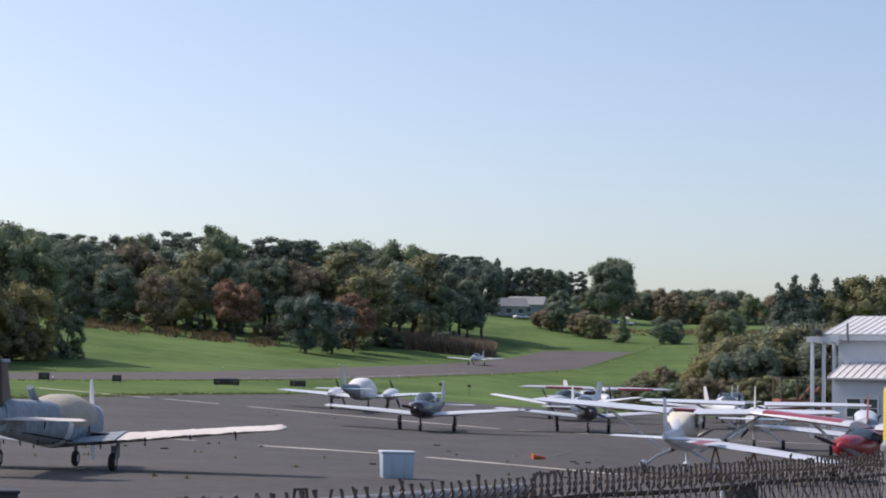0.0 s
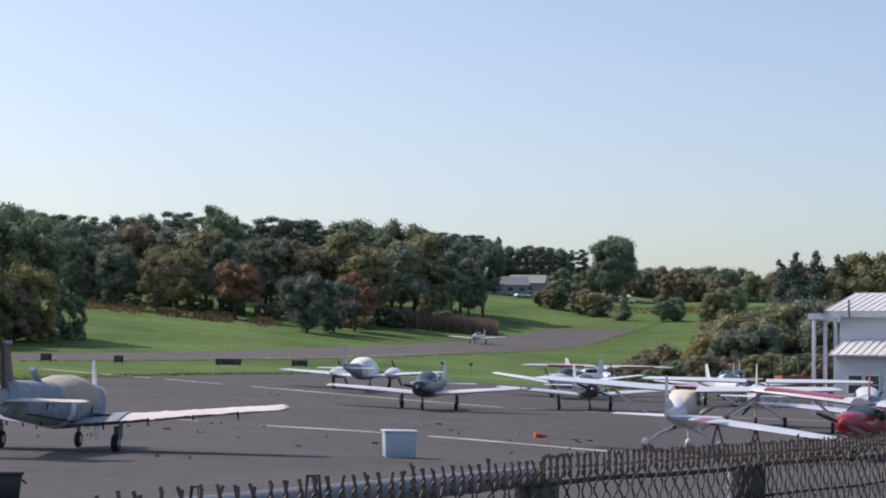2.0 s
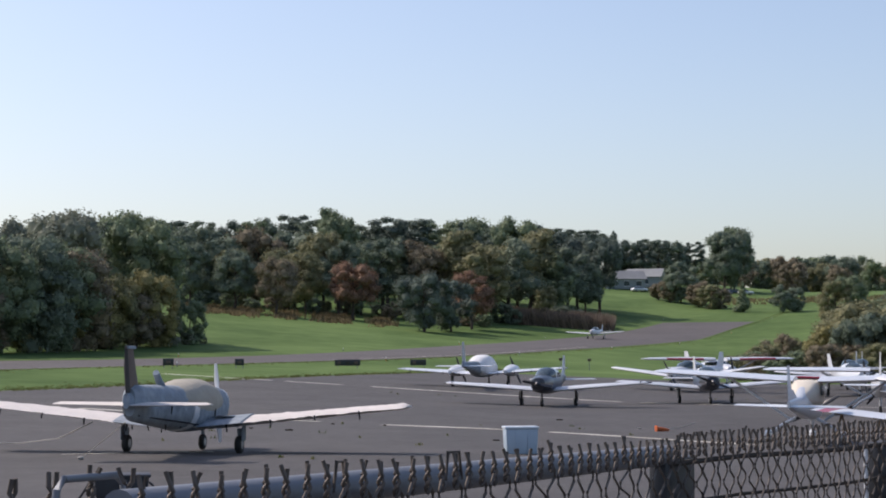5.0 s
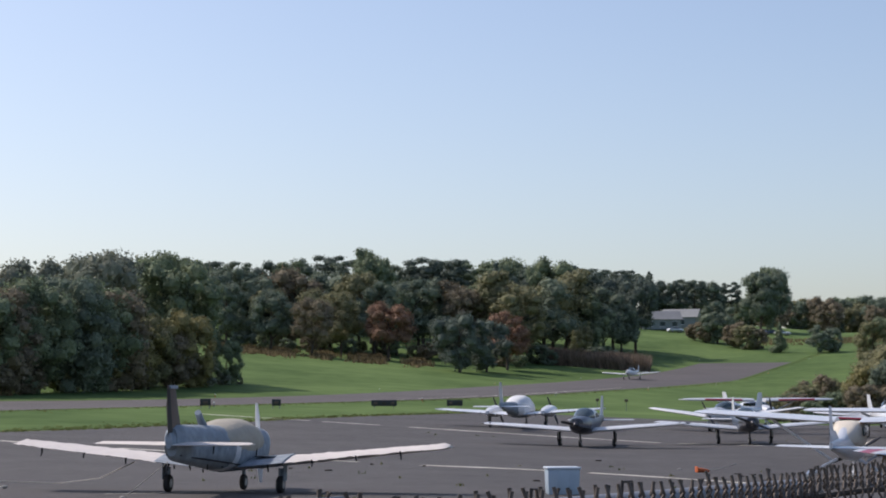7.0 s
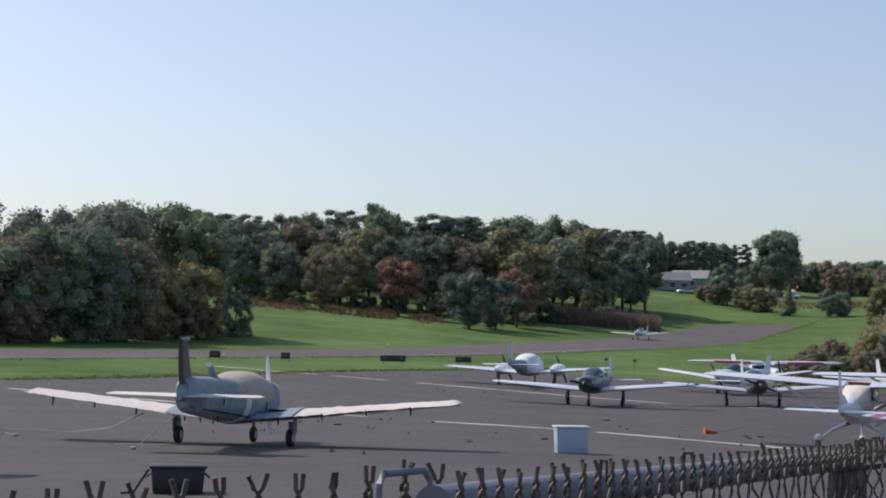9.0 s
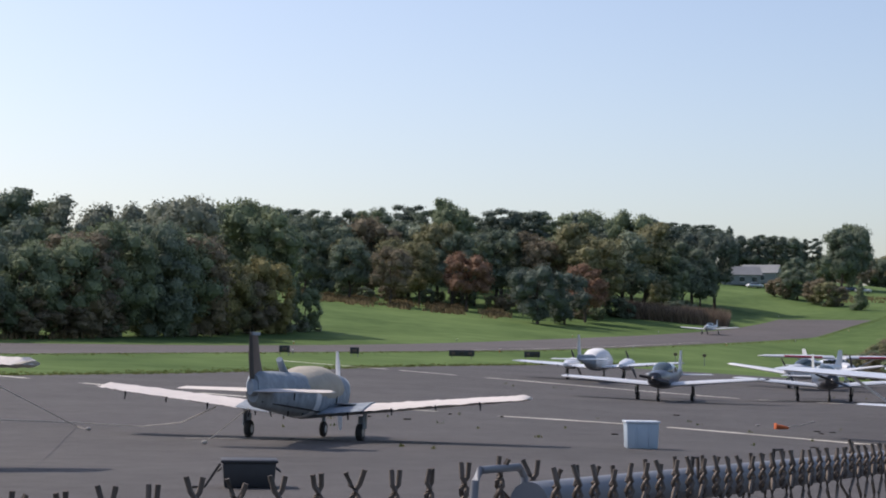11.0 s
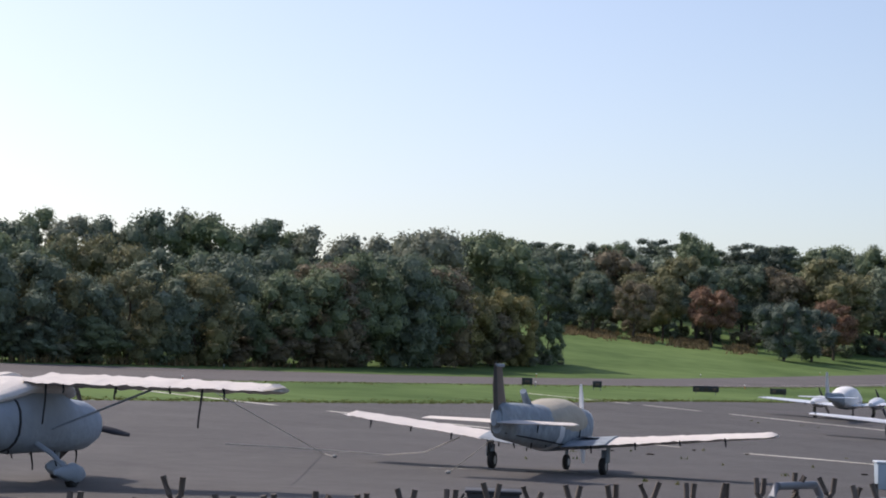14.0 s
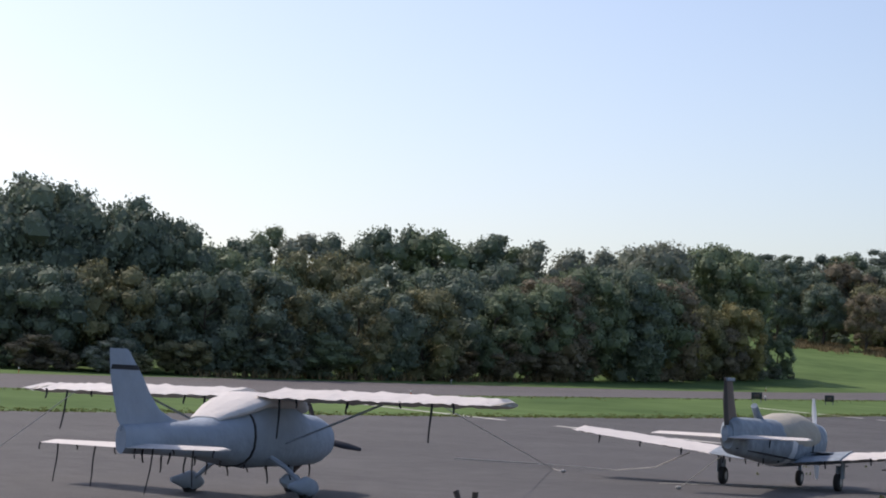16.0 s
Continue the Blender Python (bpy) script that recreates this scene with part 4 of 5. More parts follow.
# high-wing aircraft with red stripes
aircraft("high_wing_aircraft", at(10.6, 123.0, 160), "white high-wing aircraft with red wing stripes beside the thicket", ROW, high=True, span=11.0, paint=WHITE, wing_z=1.86, tip_z=1.93, tail_mat=WHITE, prop_turn=10,
         stripe=REDP, sweep_fin=0.3, tail_x=-5.0)
aircraft("low_wing_aircraft", at(17.0, 107.0, 172), "white low-wing aircraft with a red wing edge", ROW, span=10.6, paint=WHITE, wing_z=0.95, tip_z=1.15, prop_turn=5, stripe=REDP, sweep_fin=0.3)
aircraft("low_wing_aircraft", at(8.1, 114.5, 212), "white low-wing aircraft standing among others on the ramp", ROW, span=10.7, paint=WHITE, prop_turn=30, wing_z=0.85, tip_z=1.5)
# red high-wing aircraft
aircraft("high_wing_aircraft", at(13.85, 58.7, 215, -4.5), "red and white high-wing aircraft with a glossy red engine cowling", ROW, high=True, span=8.2, root=1.9, tip=1.7, slim=0.9, paint=REDP, nose_mat=REDP, wing_mat=WHITE, wing_z=1.80, tip_z=1.86, nose_z=1.22, strut_mat=WHITE,
         top_mat=REDP, prop_turn=75, sweep_fin=0.3, tail_x=-5.0)
# small tail-on aircraft
aircraft("low_wing_aircraft", at(17.5, 74.5, 12), "pale aircraft with a slender red fin behind the others", ROW, span=9.0, paint=WHITE, tail_mat=BLUEGREY, fin_mat=REDP, fin_top=2.55, sweep_fin=0.3, prop_turn=50)
aircraft("high_wing_aircraft", at(13.9, 80.0, 9.5), "small white high-wing aircraft standing tail first behind the others", ROW, high=True, span=10.0, paint=WHITE, fin_top=2.7, sweep_fin=0.3, wing_z=1.92, tip_z=1.98, root=1.5, tip=1.1, stab=1.5, tail_x=-4.8, slim=0.72, prop_turn=40)
aircraft("low_wing_aircraft", at(21.0, 128.0, 190), "small grey and white aircraft before the thicket", ROW, span=9.5, paint=WHITE, nose_mat=BLUEGREY, prop_turn=85)
aircraft("low_wing_aircraft", at(18.6, 118.0, 195), "small white aircraft with a rounded nose before the thicket", ROW, span=9.5, paint=WHITE, prop_turn=0)
# aircraft on the runway
lx, ly = from_ae(193, 0)
aircraft("low_wing_aircraft", pose(lx, ly, ground(lx, ly), 0, 0, 90 - 197), "white low-wing aircraft rolling on the far runway", "aircraft on the runway", span=10.0, paint=WHITE, tail_mat=WHITE, prop_turn=15)

# wing of a parked low-wing aircraft, built alone; the trestles are added to hold it
wg = empty("parked_plane_wing", pose(10.05, 56.3, ground(10.05, 56.3), 0, 0, 35), "long white wing of a parked low-wing aircraft with a red root band, on added trestles", "aircraft wing")
part("wing_skin", loft(bmesh.new(), [foil(0.5, 1.1, 2.9, 1.22), foil(0.5, 1.1, 0.0, 1.02), foil(0.45, 0.9, -2.7, 0.82), foil(0.35, 0.6, -2.95, 0.80, 0.5)]), WHITE, wg)
part("root_band", loft(bmesh.new(), [foil(0.51, 1.13, 2.6, 1.198, 1.08), foil(0.51, 1.13, 2.1, 1.163, 1.08)]), REDP, wg, "red painted band")
for yy, th in ((-1.9, 0.82), (0.4, 1.0), (2.1, 1.1)):
    bm = bmesh.new()
    for s in (1, -1):
        tube(bm, [(0.0, yy, th), (s * 0.4, yy, 0.0)], 0.035, 6)
    box(bm, 0, yy, th, 0.6, 0.08, 0.05)
    part("added_trestle", bm, WOOD, wg)


# ---- hangar building ----
def building():
    gx, gy = 19.45, 95.2
    b = empty("hangar", pose(gx, gy, ground(gx, gy), 0, 0, -30), "white hangar with ribbed white metal roofs and a porch on posts", "building")
    b.scale = (1, 1, 0.975)

    def slab(name, pts, t, material, label="", smooth=False, parent=None):
        bm = bmesh.new()
        lo = [Vector(p) for p in pts]
        n = (lo[1] - lo[0]).cross(lo[2] - lo[0]).normalized() * t
        a = [bm.verts.new(p) for p in lo]
        c = [bm.verts.new(p + n) for p in lo]
        bm.faces.new(a[::-1])
        bm.faces.new(c)
        for i in range(len(a)):
            j = (i + 1) % len(a)
            bm.faces.new((a[i], a[j], c[j], c[i]))
        bmesh.ops.recalc_face_normals(bm, faces=bm.faces)
        return part(name, bm, material, parent or b, label, smooth)

    L = 16.0
    # upper block: eave at 5.57 m, rising to the rear
    w = slab("upper_wall", [(0.8, 2.2, 0), (L, 2.2, 0), (L, 2.2, 5.65), (0.8, 2.2, 5.65)], -0.2, SIDING)
    slab("end_wall", [(0.8, 2.4, 0), (0.8, 12, 0), (0.8, 12, 5.65), (0.8, 7.4, 6.85), (0.8, 2.4, 5.65)], 0.2, SIDING)
    r = slab("roof", [(0.05, 1.8, 5.6), (L, 1.8, 5.6), (L, 7.4, 6.85), (0.05, 7.4, 6.85)], 0.12, ROOFM, "ribbed white metal roof")
    slab("roof_rear", [(0.05, 7.4, 6.85), (L, 7.4, 6.85), (L, 12.4, 5.6), (0.05, 12.4, 5.6)], 0.12, ROOFM)
    for i in range(40):
        bm = bmesh.new()
        x = 0.1 + i * 0.41
        tube(bm, [(x, 1.78, 5.73), (x, 7.4, 6.98)], 0.035, 5)
        part("roof_rib", bm, ROOFM, r)
    slab("fascia", [(0.05, 1.78, 5.37), (L, 1.78, 5.37), (L, 1.78, 5.62), (0.05, 1.78, 5.62)], -0.04, SIDING)
    # lower lean-to
    f = slab("lower_wall", [(1.3, 0, 0), (L, 0, 0), (L, 0, 3.25), (1.3, 0, 3.25)], -0.2, SIDING)
    slab("lower_end_wall", [(1.3, 0.2, 0), (1.3, 2.2, 0), (1.3, 2.2, 3.95), (1.3, 0.2, 3.25)], 0.15, SIDING)
    r2 = slab("lower_roof", [(1.05, -0.45, 3.2), (L, -0.45, 3.2), (L, 2.2, 4.05), (1.05, 2.2, 4.05)], 0.1, ROOFM, "ribbed white metal roof")
    for i in range(36):
        bm = bmesh.new()
        x = 1.1 + i * 0.41
        tube(bm, [(x, -0.46, 3.32), (x, 2.2, 4.18)], 0.03, 5)
        part("roof_rib", bm, ROOFM, r2)
    for i in range(14):
        bm = bmesh.new()
        box(bm, 1.3 + (L - 1.3) / 2, -0.012, 0.1 + i * 0.2, L - 1.3, 0.02, 0.012)
        part("siding_joint", bm, SIDING, f, smooth=False)
    for x0 in (2.0, 2.9):
        wn_ = slab("window", [(x0, -0.03, 1.25), (x0 + 0.7, -0.03, 1.25), (x0 + 0.7, -0.03, 2.2), (x0, -0.03, 2.2)], 0.03, GLASS, "dark window pane")
        bm = bmesh.new()
        for cx, cz, sx, sz in ((x0 + 0.35, 2.24, 0.84, 0.09), (x0 + 0.35, 1.21, 0.84, 0.09), (x0 - 0.04, 1.72, 0.08, 1.0), (x0 + 0.74, 1.72, 0.08, 1.0), (x0 + 0.35, 1.72, 0.7, 0.04)):
            box(bm, cx, -0.05, cz, sx, 0.06, sz)
        part("frame", bm, WHITE, wn_, smooth=False)
    # porch
    slab("porch_beam", [(-0.6, 1.7, 5.27), (1.0, 1.7, 5.27), (1.0, 1.7, 5.57), (-0.6, 1.7, 5.57)], -0.3, SIDING)
    slab("porch_beam", [(-0.6, 2.0, 5.27), (-0.6, 8.0, 5.27), (-0.6, 8.0, 5.57), (-0.6, 2.0, 5.57)], -0.3, SIDING)
    for px, py in ((-0.5, 1.85), (0.05, 2.1), (0.55, 2.3)):
        bm = bmesh.new()
        box(bm, px, py, 2.635, 0.17, 0.17, 5.27, 0.01)
        part("post", bm, SIDING, b)
    bm = bmesh.new()
    tube(bm, [(1.5, 1.7, 5.3), (1.5, 1.55, 5.75), (1.5, 1.55, 6.3)], 0.06, 8)
    part("vent_pipe", bm, GALV, b)
    bm = bmesh.new()
    box(bm, -0.1, 1.65, 5.8, 0.34, 0.3, 0.3, 0.03)
    tube(bm, [(-0.1, 1.75, 5.57), (-0.1, 1.7, 5.75)], 0.04, 6)
    part("floodlight", bm, BINBLACK, b, "dark floodlight box on the porch beam")


building()


def house(x, y, az, w, d, h, label, roof_mat):
    b = empty("house", pose(x, y, ground(x, y) - 0.2, 0, 0, -az), label, "house", "houses on the rise")
    bm = bmesh.new()
    box(bm, 0, 0, h / 2, w, d, h)
    wl = part("wall", bm, HOUSEW, b, smooth=False)
    bm = bmesh.new()
    q = [[(-w / 2 - 0.5, -d / 2 - 0.5, h), (-w / 2 - 0.5, d / 2 + 0.5, h), (-w / 2 - 0.5, 0, h + d * 0.30)], [(w / 2 + 0.5, -d / 2 - 0.5, h), (w / 2 + 0.5, d / 2 + 0.5, h), (w / 2 + 0.5, 0, h + d * 0.30)]]
    loft(bm, q)
    part("roof", bm, roof_mat, b, smooth=False)
    for i in range(int(w / 3.2)):
        bm = bmesh.new()
        box(bm, -w / 2 + 2 + i * 3.2, -d / 2 - 0.03, h * 0.55, 1.3, 0.1, 1.3)
        wi = part("window", bm, GLASS, b, smooth=False)
        for nm, cz in (("lintel", 0.7), ("sill", -0.7)):
            bm = bmesh.new()
            box(bm, -w / 2 + 2 + i * 3.2, -d / 2 - 0.06, h * 0.55 + cz, 1.5, 0.14, 0.12)
            part(nm, bm, WHITE, wi, smooth=False)


hx, hy = polar(2.05, 478)
house(hx, hy, -8, 10, 8, 2.6, "low grey-roofed house on the grassy rise", ROOFG)
hx, hy = polar(2.75, 492)
house(hx, hy, 12, 9, 8, 2.8, "pale house with a light roof on the rise", ROOFL)


def car(x, y, az, paint, word):
    c = empty("car", pose(x, y, ground(x, y), 0, 0, 90 - az), f"{word} car parked on the far rise", "car", "cars on the rise")
    bm = bmesh.new()
    loft(bm, [oval(2.2, 0.55, 0.75, 0.22), oval(1.9, 0.62, 0.88, 0.34), oval(0.9, 0.66, 0.9, 0.38), (oval(-1.2, 0.68, 0.9, 0.40)), oval(-2.1, 0.66, 0.85, 0.36), oval(-2.25, 0.6, 0.7, 0.22)])
    part("body", bm, paint, c)
    bm = bmesh.new()
    loft(bm, [oval(0.9, 0.98, 0.7, 0.08), oval(0.3, 1.12, 0.72, 0.30), oval(-1.0, 1.12, 0.72, 0.30), oval(-1.7, 1.0, 0.7, 0.10)])
    part("cabin", bm, GLASS, c)
    for xx in (1.35, -1.35):
        for yy in (0.8, -0.8):
            wheel_part(c, xx, yy, 0.32, 0.2)


for i, (p, w) in enumerate(((WHITE, "white"), (STEEL, "silver"), (NAVY, "dark blue"), (WHITE, "white"))):
    x, y = polar(5.0 + 0.28 * i, 488)
    car(x, y, 80, p, w)
x, y = polar(2.55, 470)
car(x, y, 60, WHITE, "white")


# ---- things on the ramp and by the runway ----
def bin_box():
    b = empty("utility_box", pose(-0.98, 43.4, ground(-0.98, 43.4), 0, 0, 8), "pale blue plastic bin with a white rimmed lid on the ramp", "bin")
    bm = bmesh.new()
    loft(bm, [[(sx * 0.36, sy * 0.33, 0.0) for sx, sy in ((1, 1), (-1, 1), (-1, -1), (1, -1))], [(sx * 0.385, sy * 0.36, 0.6) for sx, sy in ((1, 1), (-1, 1), (-1, -1), (1, -1))]])
    bmesh.ops.bevel(bm, geom=bm.edges[:], offset=0.025, segments=2, affect="EDGES", profile=0.5)
    part("body", bm, BINBLUE, b)
    bm = bmesh.new()
    box(bm, 0, 0, 0.625, 0.82, 0.77, 0.05, 0.015)
    part("lid", bm, BINLID, b, "white rimmed lid")
    for s in (1, -1):
        bm = bmesh.new()
        box(bm, s * 0.15, -0.355, 0.3, 0.03, 0.03, 0.5, 0.006)
        part("rib", bm, BINBLUE, b)


bin_box()


def black_bin():
    b = empty("storage_crate", pose(-6.62, 27.0, ground(-6.62, 27.0), 0, 0, 14), "black plastic storage crate with a flat lid on the ramp", "crate")
    b.scale = (0.84, 1, 0.78)
    bm = bmesh.new()
    loft(bm, [[(sx * 0.44, sy * 0.30, 0.0) for sx, sy in ((1, 1), (-1, 1), (-1, -1), (1, -1))], [(sx * 0.48, sy * 0.34, 0.48) for sx, sy in ((1, 1), (-1, 1), (-1, -1), (1, -1))]])
    bmesh.ops.bevel(bm, geom=bm.edges[:], offset=0.03, segments=2, affect="EDGES", profile=0.5)
    part("body", bm, BINBLACK, b)
    bm = bmesh.new()
    box(bm, 0, 0, 0.505, 1.02, 0.74, 0.06, 0.02)
    part("lid", bm, BINBLACK, b)
    for s in (1, -1):
        bm = bmesh.new()
        tube(bm, [(s * 0.49, -0.1, 0.36), (s * 0.56, -0.08, 0.3), (s * 0.56, 0.08, 0.3), (s * 0.49, 0.1, 0.36)], 0.018, 6)
        part("handle", bm, BINBLACK, b)
    bm = bmesh.new()
    tube(bm, [(-0.52, -0.2, 0.45), (-0.66, -0.24, 0.22), (-0.78, -0.28, 0.02), (-1.0, -0.3, 0.012)], 0.025, 6)
    part("bungee", bm, STRAP, b)


black_bin()


def runway_sign(az, d, w, word):
    x, y = polar(az, d)
    s = empty("runway_sign", pose(x, y, ground(x, y), 0, 0, -az), f"{word} runway sign on short legs in the grass", "sign", "signs beside the runway")
    bm = bmesh.new()
    box(bm, 0, 0, 0.48, w, 0.22, 0.5, 0.03)
    part("panel", bm, BINBLACK, s)
    n = max(1, int(w / 0.7))
    for i in range(n):
        bm = bmesh.new()
        box(bm, -w / 2 + (i + 0.5) * w / n, -0.118, 0.48, w / n * 0.45, 0.02, 0.2, 0.004)
        part("panel_mark", bm, DIRT if i % 2 else BROWNP, s, "plain dull bar on the sign")
    for xx in (-w * 0.38, w * 0.38):
        bm = bmesh.new()
        tube(bm, [(xx, 0, 0), (xx, 0, 0.26)], 0.035, 6)
        part("leg", bm, GALV, s)


for az, d, w, word in ((-6.68, 150, 2.1, "long dark"), (-10.07, 141, 0.7, "small dark"), (-12.28, 136, 0.8, "small dark"), (-4.45, 160, 1.4, "dark")):
    runway_sign(az, d, w, word)


def edge_light(a, e, hue):
    x, y = from_ae(a, e)
    s = empty("runway_light", pose(x, y, ground(x, y)), "small runway edge light on a stake", "lamp", "runway edge lights")
    bm = bmesh.new()
    tube(bm, [(0, 0, 0), (0, 0, 0.3)], 0.03, 6)
    part("stake", bm, ORANGE if hue else GALV, s)
    bm = bmesh.new()
    ball(bm, (0, 0, 0.35), 0.055, 1, 1, 1.1, 8, 6)
    part("lens", bm, LENSW, s)


for i in range(9):
    edge_light(-60 + 42 * i, -14.5, i % 2)
    edge_light(-60 + 42 * i, taper(-60 + 42 * i, 20) + 1.5, i % 2)
for az, d in ((0.05, 175), (0.95, 178)):
    x, y = polar(az, d)
    s = empty("runway_marker", pose(x, y, ground(x, y)), "small dark marker lamp on a thin stake in the grass", "lamp", "marker lamps in the grass")
    bm = bmesh.new()
    tube(bm, [(0, 0, 0), (0, 0, 0.9)], 0.03, 6)
    part("stake", bm, GALV, s)
    bm = bmesh.new()
    box(bm, 0, 0, 1.0, 0.34, 0.2, 0.26, 0.03)
    part("lamp_head", bm, BROWNP, s)


def rope(name, pts, r, material, label, cat="rope", sag=0.0):
    bm = bmesh.new()
    out = []
    for (p, q) in zip(pts, pts[1:]):
        for i in range(8):
            t = i / 8
            out.append(tuple(p[k] + (q[k] - p[k]) * t - (sag * 4 * t * (1 - t) if k == 2 else 0) for k in range(3)))
    out.append(pts[-1])
    tube(bm, out, r, 6)
    return tagged(obj(name, bm, material), label, cat)


def g3(x, y, z=0.02):
    return (x, y, ground(x, y) + z)


rope("tie_down_rope", [(-13.0, 31.0, 1.76), g3(-15.3, 44.8), g3(-14.6, 43.6)], 0.009, ROPE, "pale tie-down rope from the covered wing to the ramp")
rope("tie_down_rope", [(-11.3, 43.3, 0.70), (-12.6, 44.9, 0.24), g3(-14.0, 46.2), g3(-15.8, 46.5), g3(-18.5, 46.0)], 0.013, ROPE, "pale slack tie-down rope lying on the ramp")
rope("tie_down_rope", [(-9.5, 39.2, 0.82), g3(-10.56, 39.44)], 0.009, ROPE, "pale tie-down rope from the tail to the ramp")
rope("tie_down_rope", [(-20.3, 30.3, 1.74), g3(-22.0, 29.0)], 0.009, ROPE, "pale tie-down rope from the covered wing to the ramp")
rope("tie_down_rope", [g3(3.9, 66.5, 0.1), g3(4.5, 69.3, 0.03), g3(5.4, 73.2, 0.02)], 0.012, ROPE, "pale rope lying on the ramp behind the orange marker")
for x, y in ((-10.56, 39.44), (-14.6, 43.6)):
    bm = bmesh.new()
    ball(bm, (x, y, ground(x, y) + 0.04), 0.055, 1.3, 1, 0.8, 10, 6)
    tagged(obj("tie_down_anchor", bm, CONCRETE), "small pale tie-down anchor on the ramp", "anchor", "tie-down anchors")
cn = empty("marker_cone", pose(3.72, 66.5, ground(3.72, 66.5), 0, 0, 20), "fallen orange plastic marker cone on the ramp", "cone")
bm = bmesh.new()
loft(bm, [oval(0.22, 0.06, 0.05, 0.04), oval(0.0, 0.08, 0.07, 0.07), oval(-0.25, 0.10, 0.10, 0.09)])
part("cone_body", bm, ORANGE, cn)
bm = bmesh.new()
box(bm, -0.27, 0, 0.11, 0.03, 0.24, 0.22, 0.01)
part("cone_base", bm, ORANGE, cn)
rnd = random.Random(21)
for i in range(14):
    x, y = rnd.uniform(-12, 8), rnd.choice((50, 64, 66, 74, 80, 59)) + rnd.gauss(0, 1.5)
    bm = bmesh.new()
    l = rnd.uniform(0.06, 0.24)
    box(bm, x, y, ground(x, y) + 0.018, l, rnd.uniform(0.08, 0.2), 0.04, 0.012)
    for v in bm.verts:
        v.co += Vector((rnd.gauss(0, 0.015), rnd.gauss(0, 0.015), rnd.gauss(0, 0.008)))
    tagged(obj("debris", bm, rnd.choice((DIRT, DIRT, DIRT, CONCRETE))), "small scrap lying on the ramp", "debris", "scraps on the ramp")

# orange machine and pallets before the thicket
mc = empty("loader", pose(24.5, 127.0, ground(24.5, 127.0), 0, 0, 15), "rusty orange loader frame standing before the thicket", "machine")
bm = bmesh.new()
box(bm, 0, 0, 1.1, 2.0, 1.4, 0.9, 0.08)
part("body", bm, RUSTO, mc)
bm = bmesh.new()
for sx in (-0.9, 0.9):
    for sy in (-0.6, 0.6):
        box(bm, sx, sy, 2.2, 0.1, 0.1, 1.6)
box(bm, 0, 0, 3.0, 2.0, 1.4, 0.1)
part("cab_frame", bm, BROWNP, mc, smooth=False)
bm = bmesh.new()
tube(bm, [(0.9, 0.7, 1.2), (1.9, 0.7, 2.4), (2.6, 0.7, 0.8)], 0.1, 6)
tube(bm, [(0.9, -0.7, 1.2), (1.9, -0.7, 2.4), (2.6, -0.7, 0.8)], 0.1, 6)
part("arm", bm, RUSTO, mc)
for xx in (-0.7, 0.7):
    for yy in (-0.75, 0.75):
        wheel_part(mc, xx, yy, 0.45, 0.3)
for i in range(4):
    pl = empty("pallet_stack", pose(27.4 + (i % 2) * 1.5, 124.0 + i * 0.9, ground(27.4, 125.0), 0, 0, 8 * i), "stack of weathered wooden pallets on the ramp edge", "pallets", "pallets by the thicket")
    for k in range(4 + i):
        bm = bmesh.new()
        for q in range(6):
            box(bm, -0.5 + q * 0.2, 0, 0.13 + k * 0.2, 0.12, 1.1, 0.03)
        for q in (-0.48, 0, 0.48):
            box(bm, 0, q, 0.065 + k * 0.2, 1.1, 0.09, 0.1)
        part("pallet", bm, WOOD, pl, smooth=False)

# ---- the fence by the camera ----
FA, FD = (-0.397, 1.4), (0.3171, 0.9484)
SA, SD = (0.138, 3.0), (0.53, 0.848)


def on_fence(q, back=0.0):
    """Plan point q metres along the fence from the gate latch, set back behind the mesh."""
    return FA[0] + FD[0] * q - FD[1] * back, FA[1] + FD[1] * q + FD[0] * back


def on_side(q, back=0.0):
    """The same for the finer panel beyond the clamp, which turns away from the first."""
    return SA[0] + SD[0] * q - SD[1] * back, SA[1] + SD[1] * q + SD[0] * back


def on_gate(q, back=0.0):
    """The same for the panel on the other side of the latch."""
    return -0.41 - 0.735 * q - 0.678 * back, 1.474 - 0.678 * q + 0.735 * back


SIDE_TOP, GATE_TOP = 1.858, 1.883


def fence_top(q):
    return 1.882 - 0.0192 * q


fence = empty("chain_link_fence", pose(*on_fence(0), 0), "rusty chain-link fence with twisted barbs along its top", "fence")


def wire_mesh(sd, pitch, step, n):
    """One zigzag wire that hangs from a twisted neck with two prongs."""
    rnd = random.Random(sd)
    bm = bmesh.new()
    pts = [(-0.001, 0.0, -0.026)]
    for i in range(n):
        r = (i + sd) % 2
        x, z = (r - 0.5) * pitch * 1.06, -0.044 - i * step + rnd.gauss(0, 0.0008)
        pts += [(x, 0.003 * (1 if r else -1), z + step * 0.2), (x, 0.003 * (1 if r else -1), z - step * 0.2)]
    tube(bm, pts, 0.0020, 4)
    for s in (0, math.pi):
        neck = [(0.0028 * math.cos(s + k * 1.25), 0.0028 * math.sin(s + k * 1.25), -0.040 + k * 0.0042) for k in range(7)]
        sp, lean = rnd.uniform(0.003, 0.0065), rnd.uniform(-0.003, 0.003)
        c = 1 if s == 0 else -1
        neck += [(c * 0.004 + lean * 0.3, 0.0015 * c, -0.010), (c * sp + lean, rnd.uniform(-0.003, 0.003), rnd.uniform(-0.002, 0.002))]
        tube(bm, neck, 0.0022, 5)
    me = bpy.data.meshes.new("wire")
    bm.to_mesh(me)
    bm.free()
    me.materials.append(RUST)
    return me


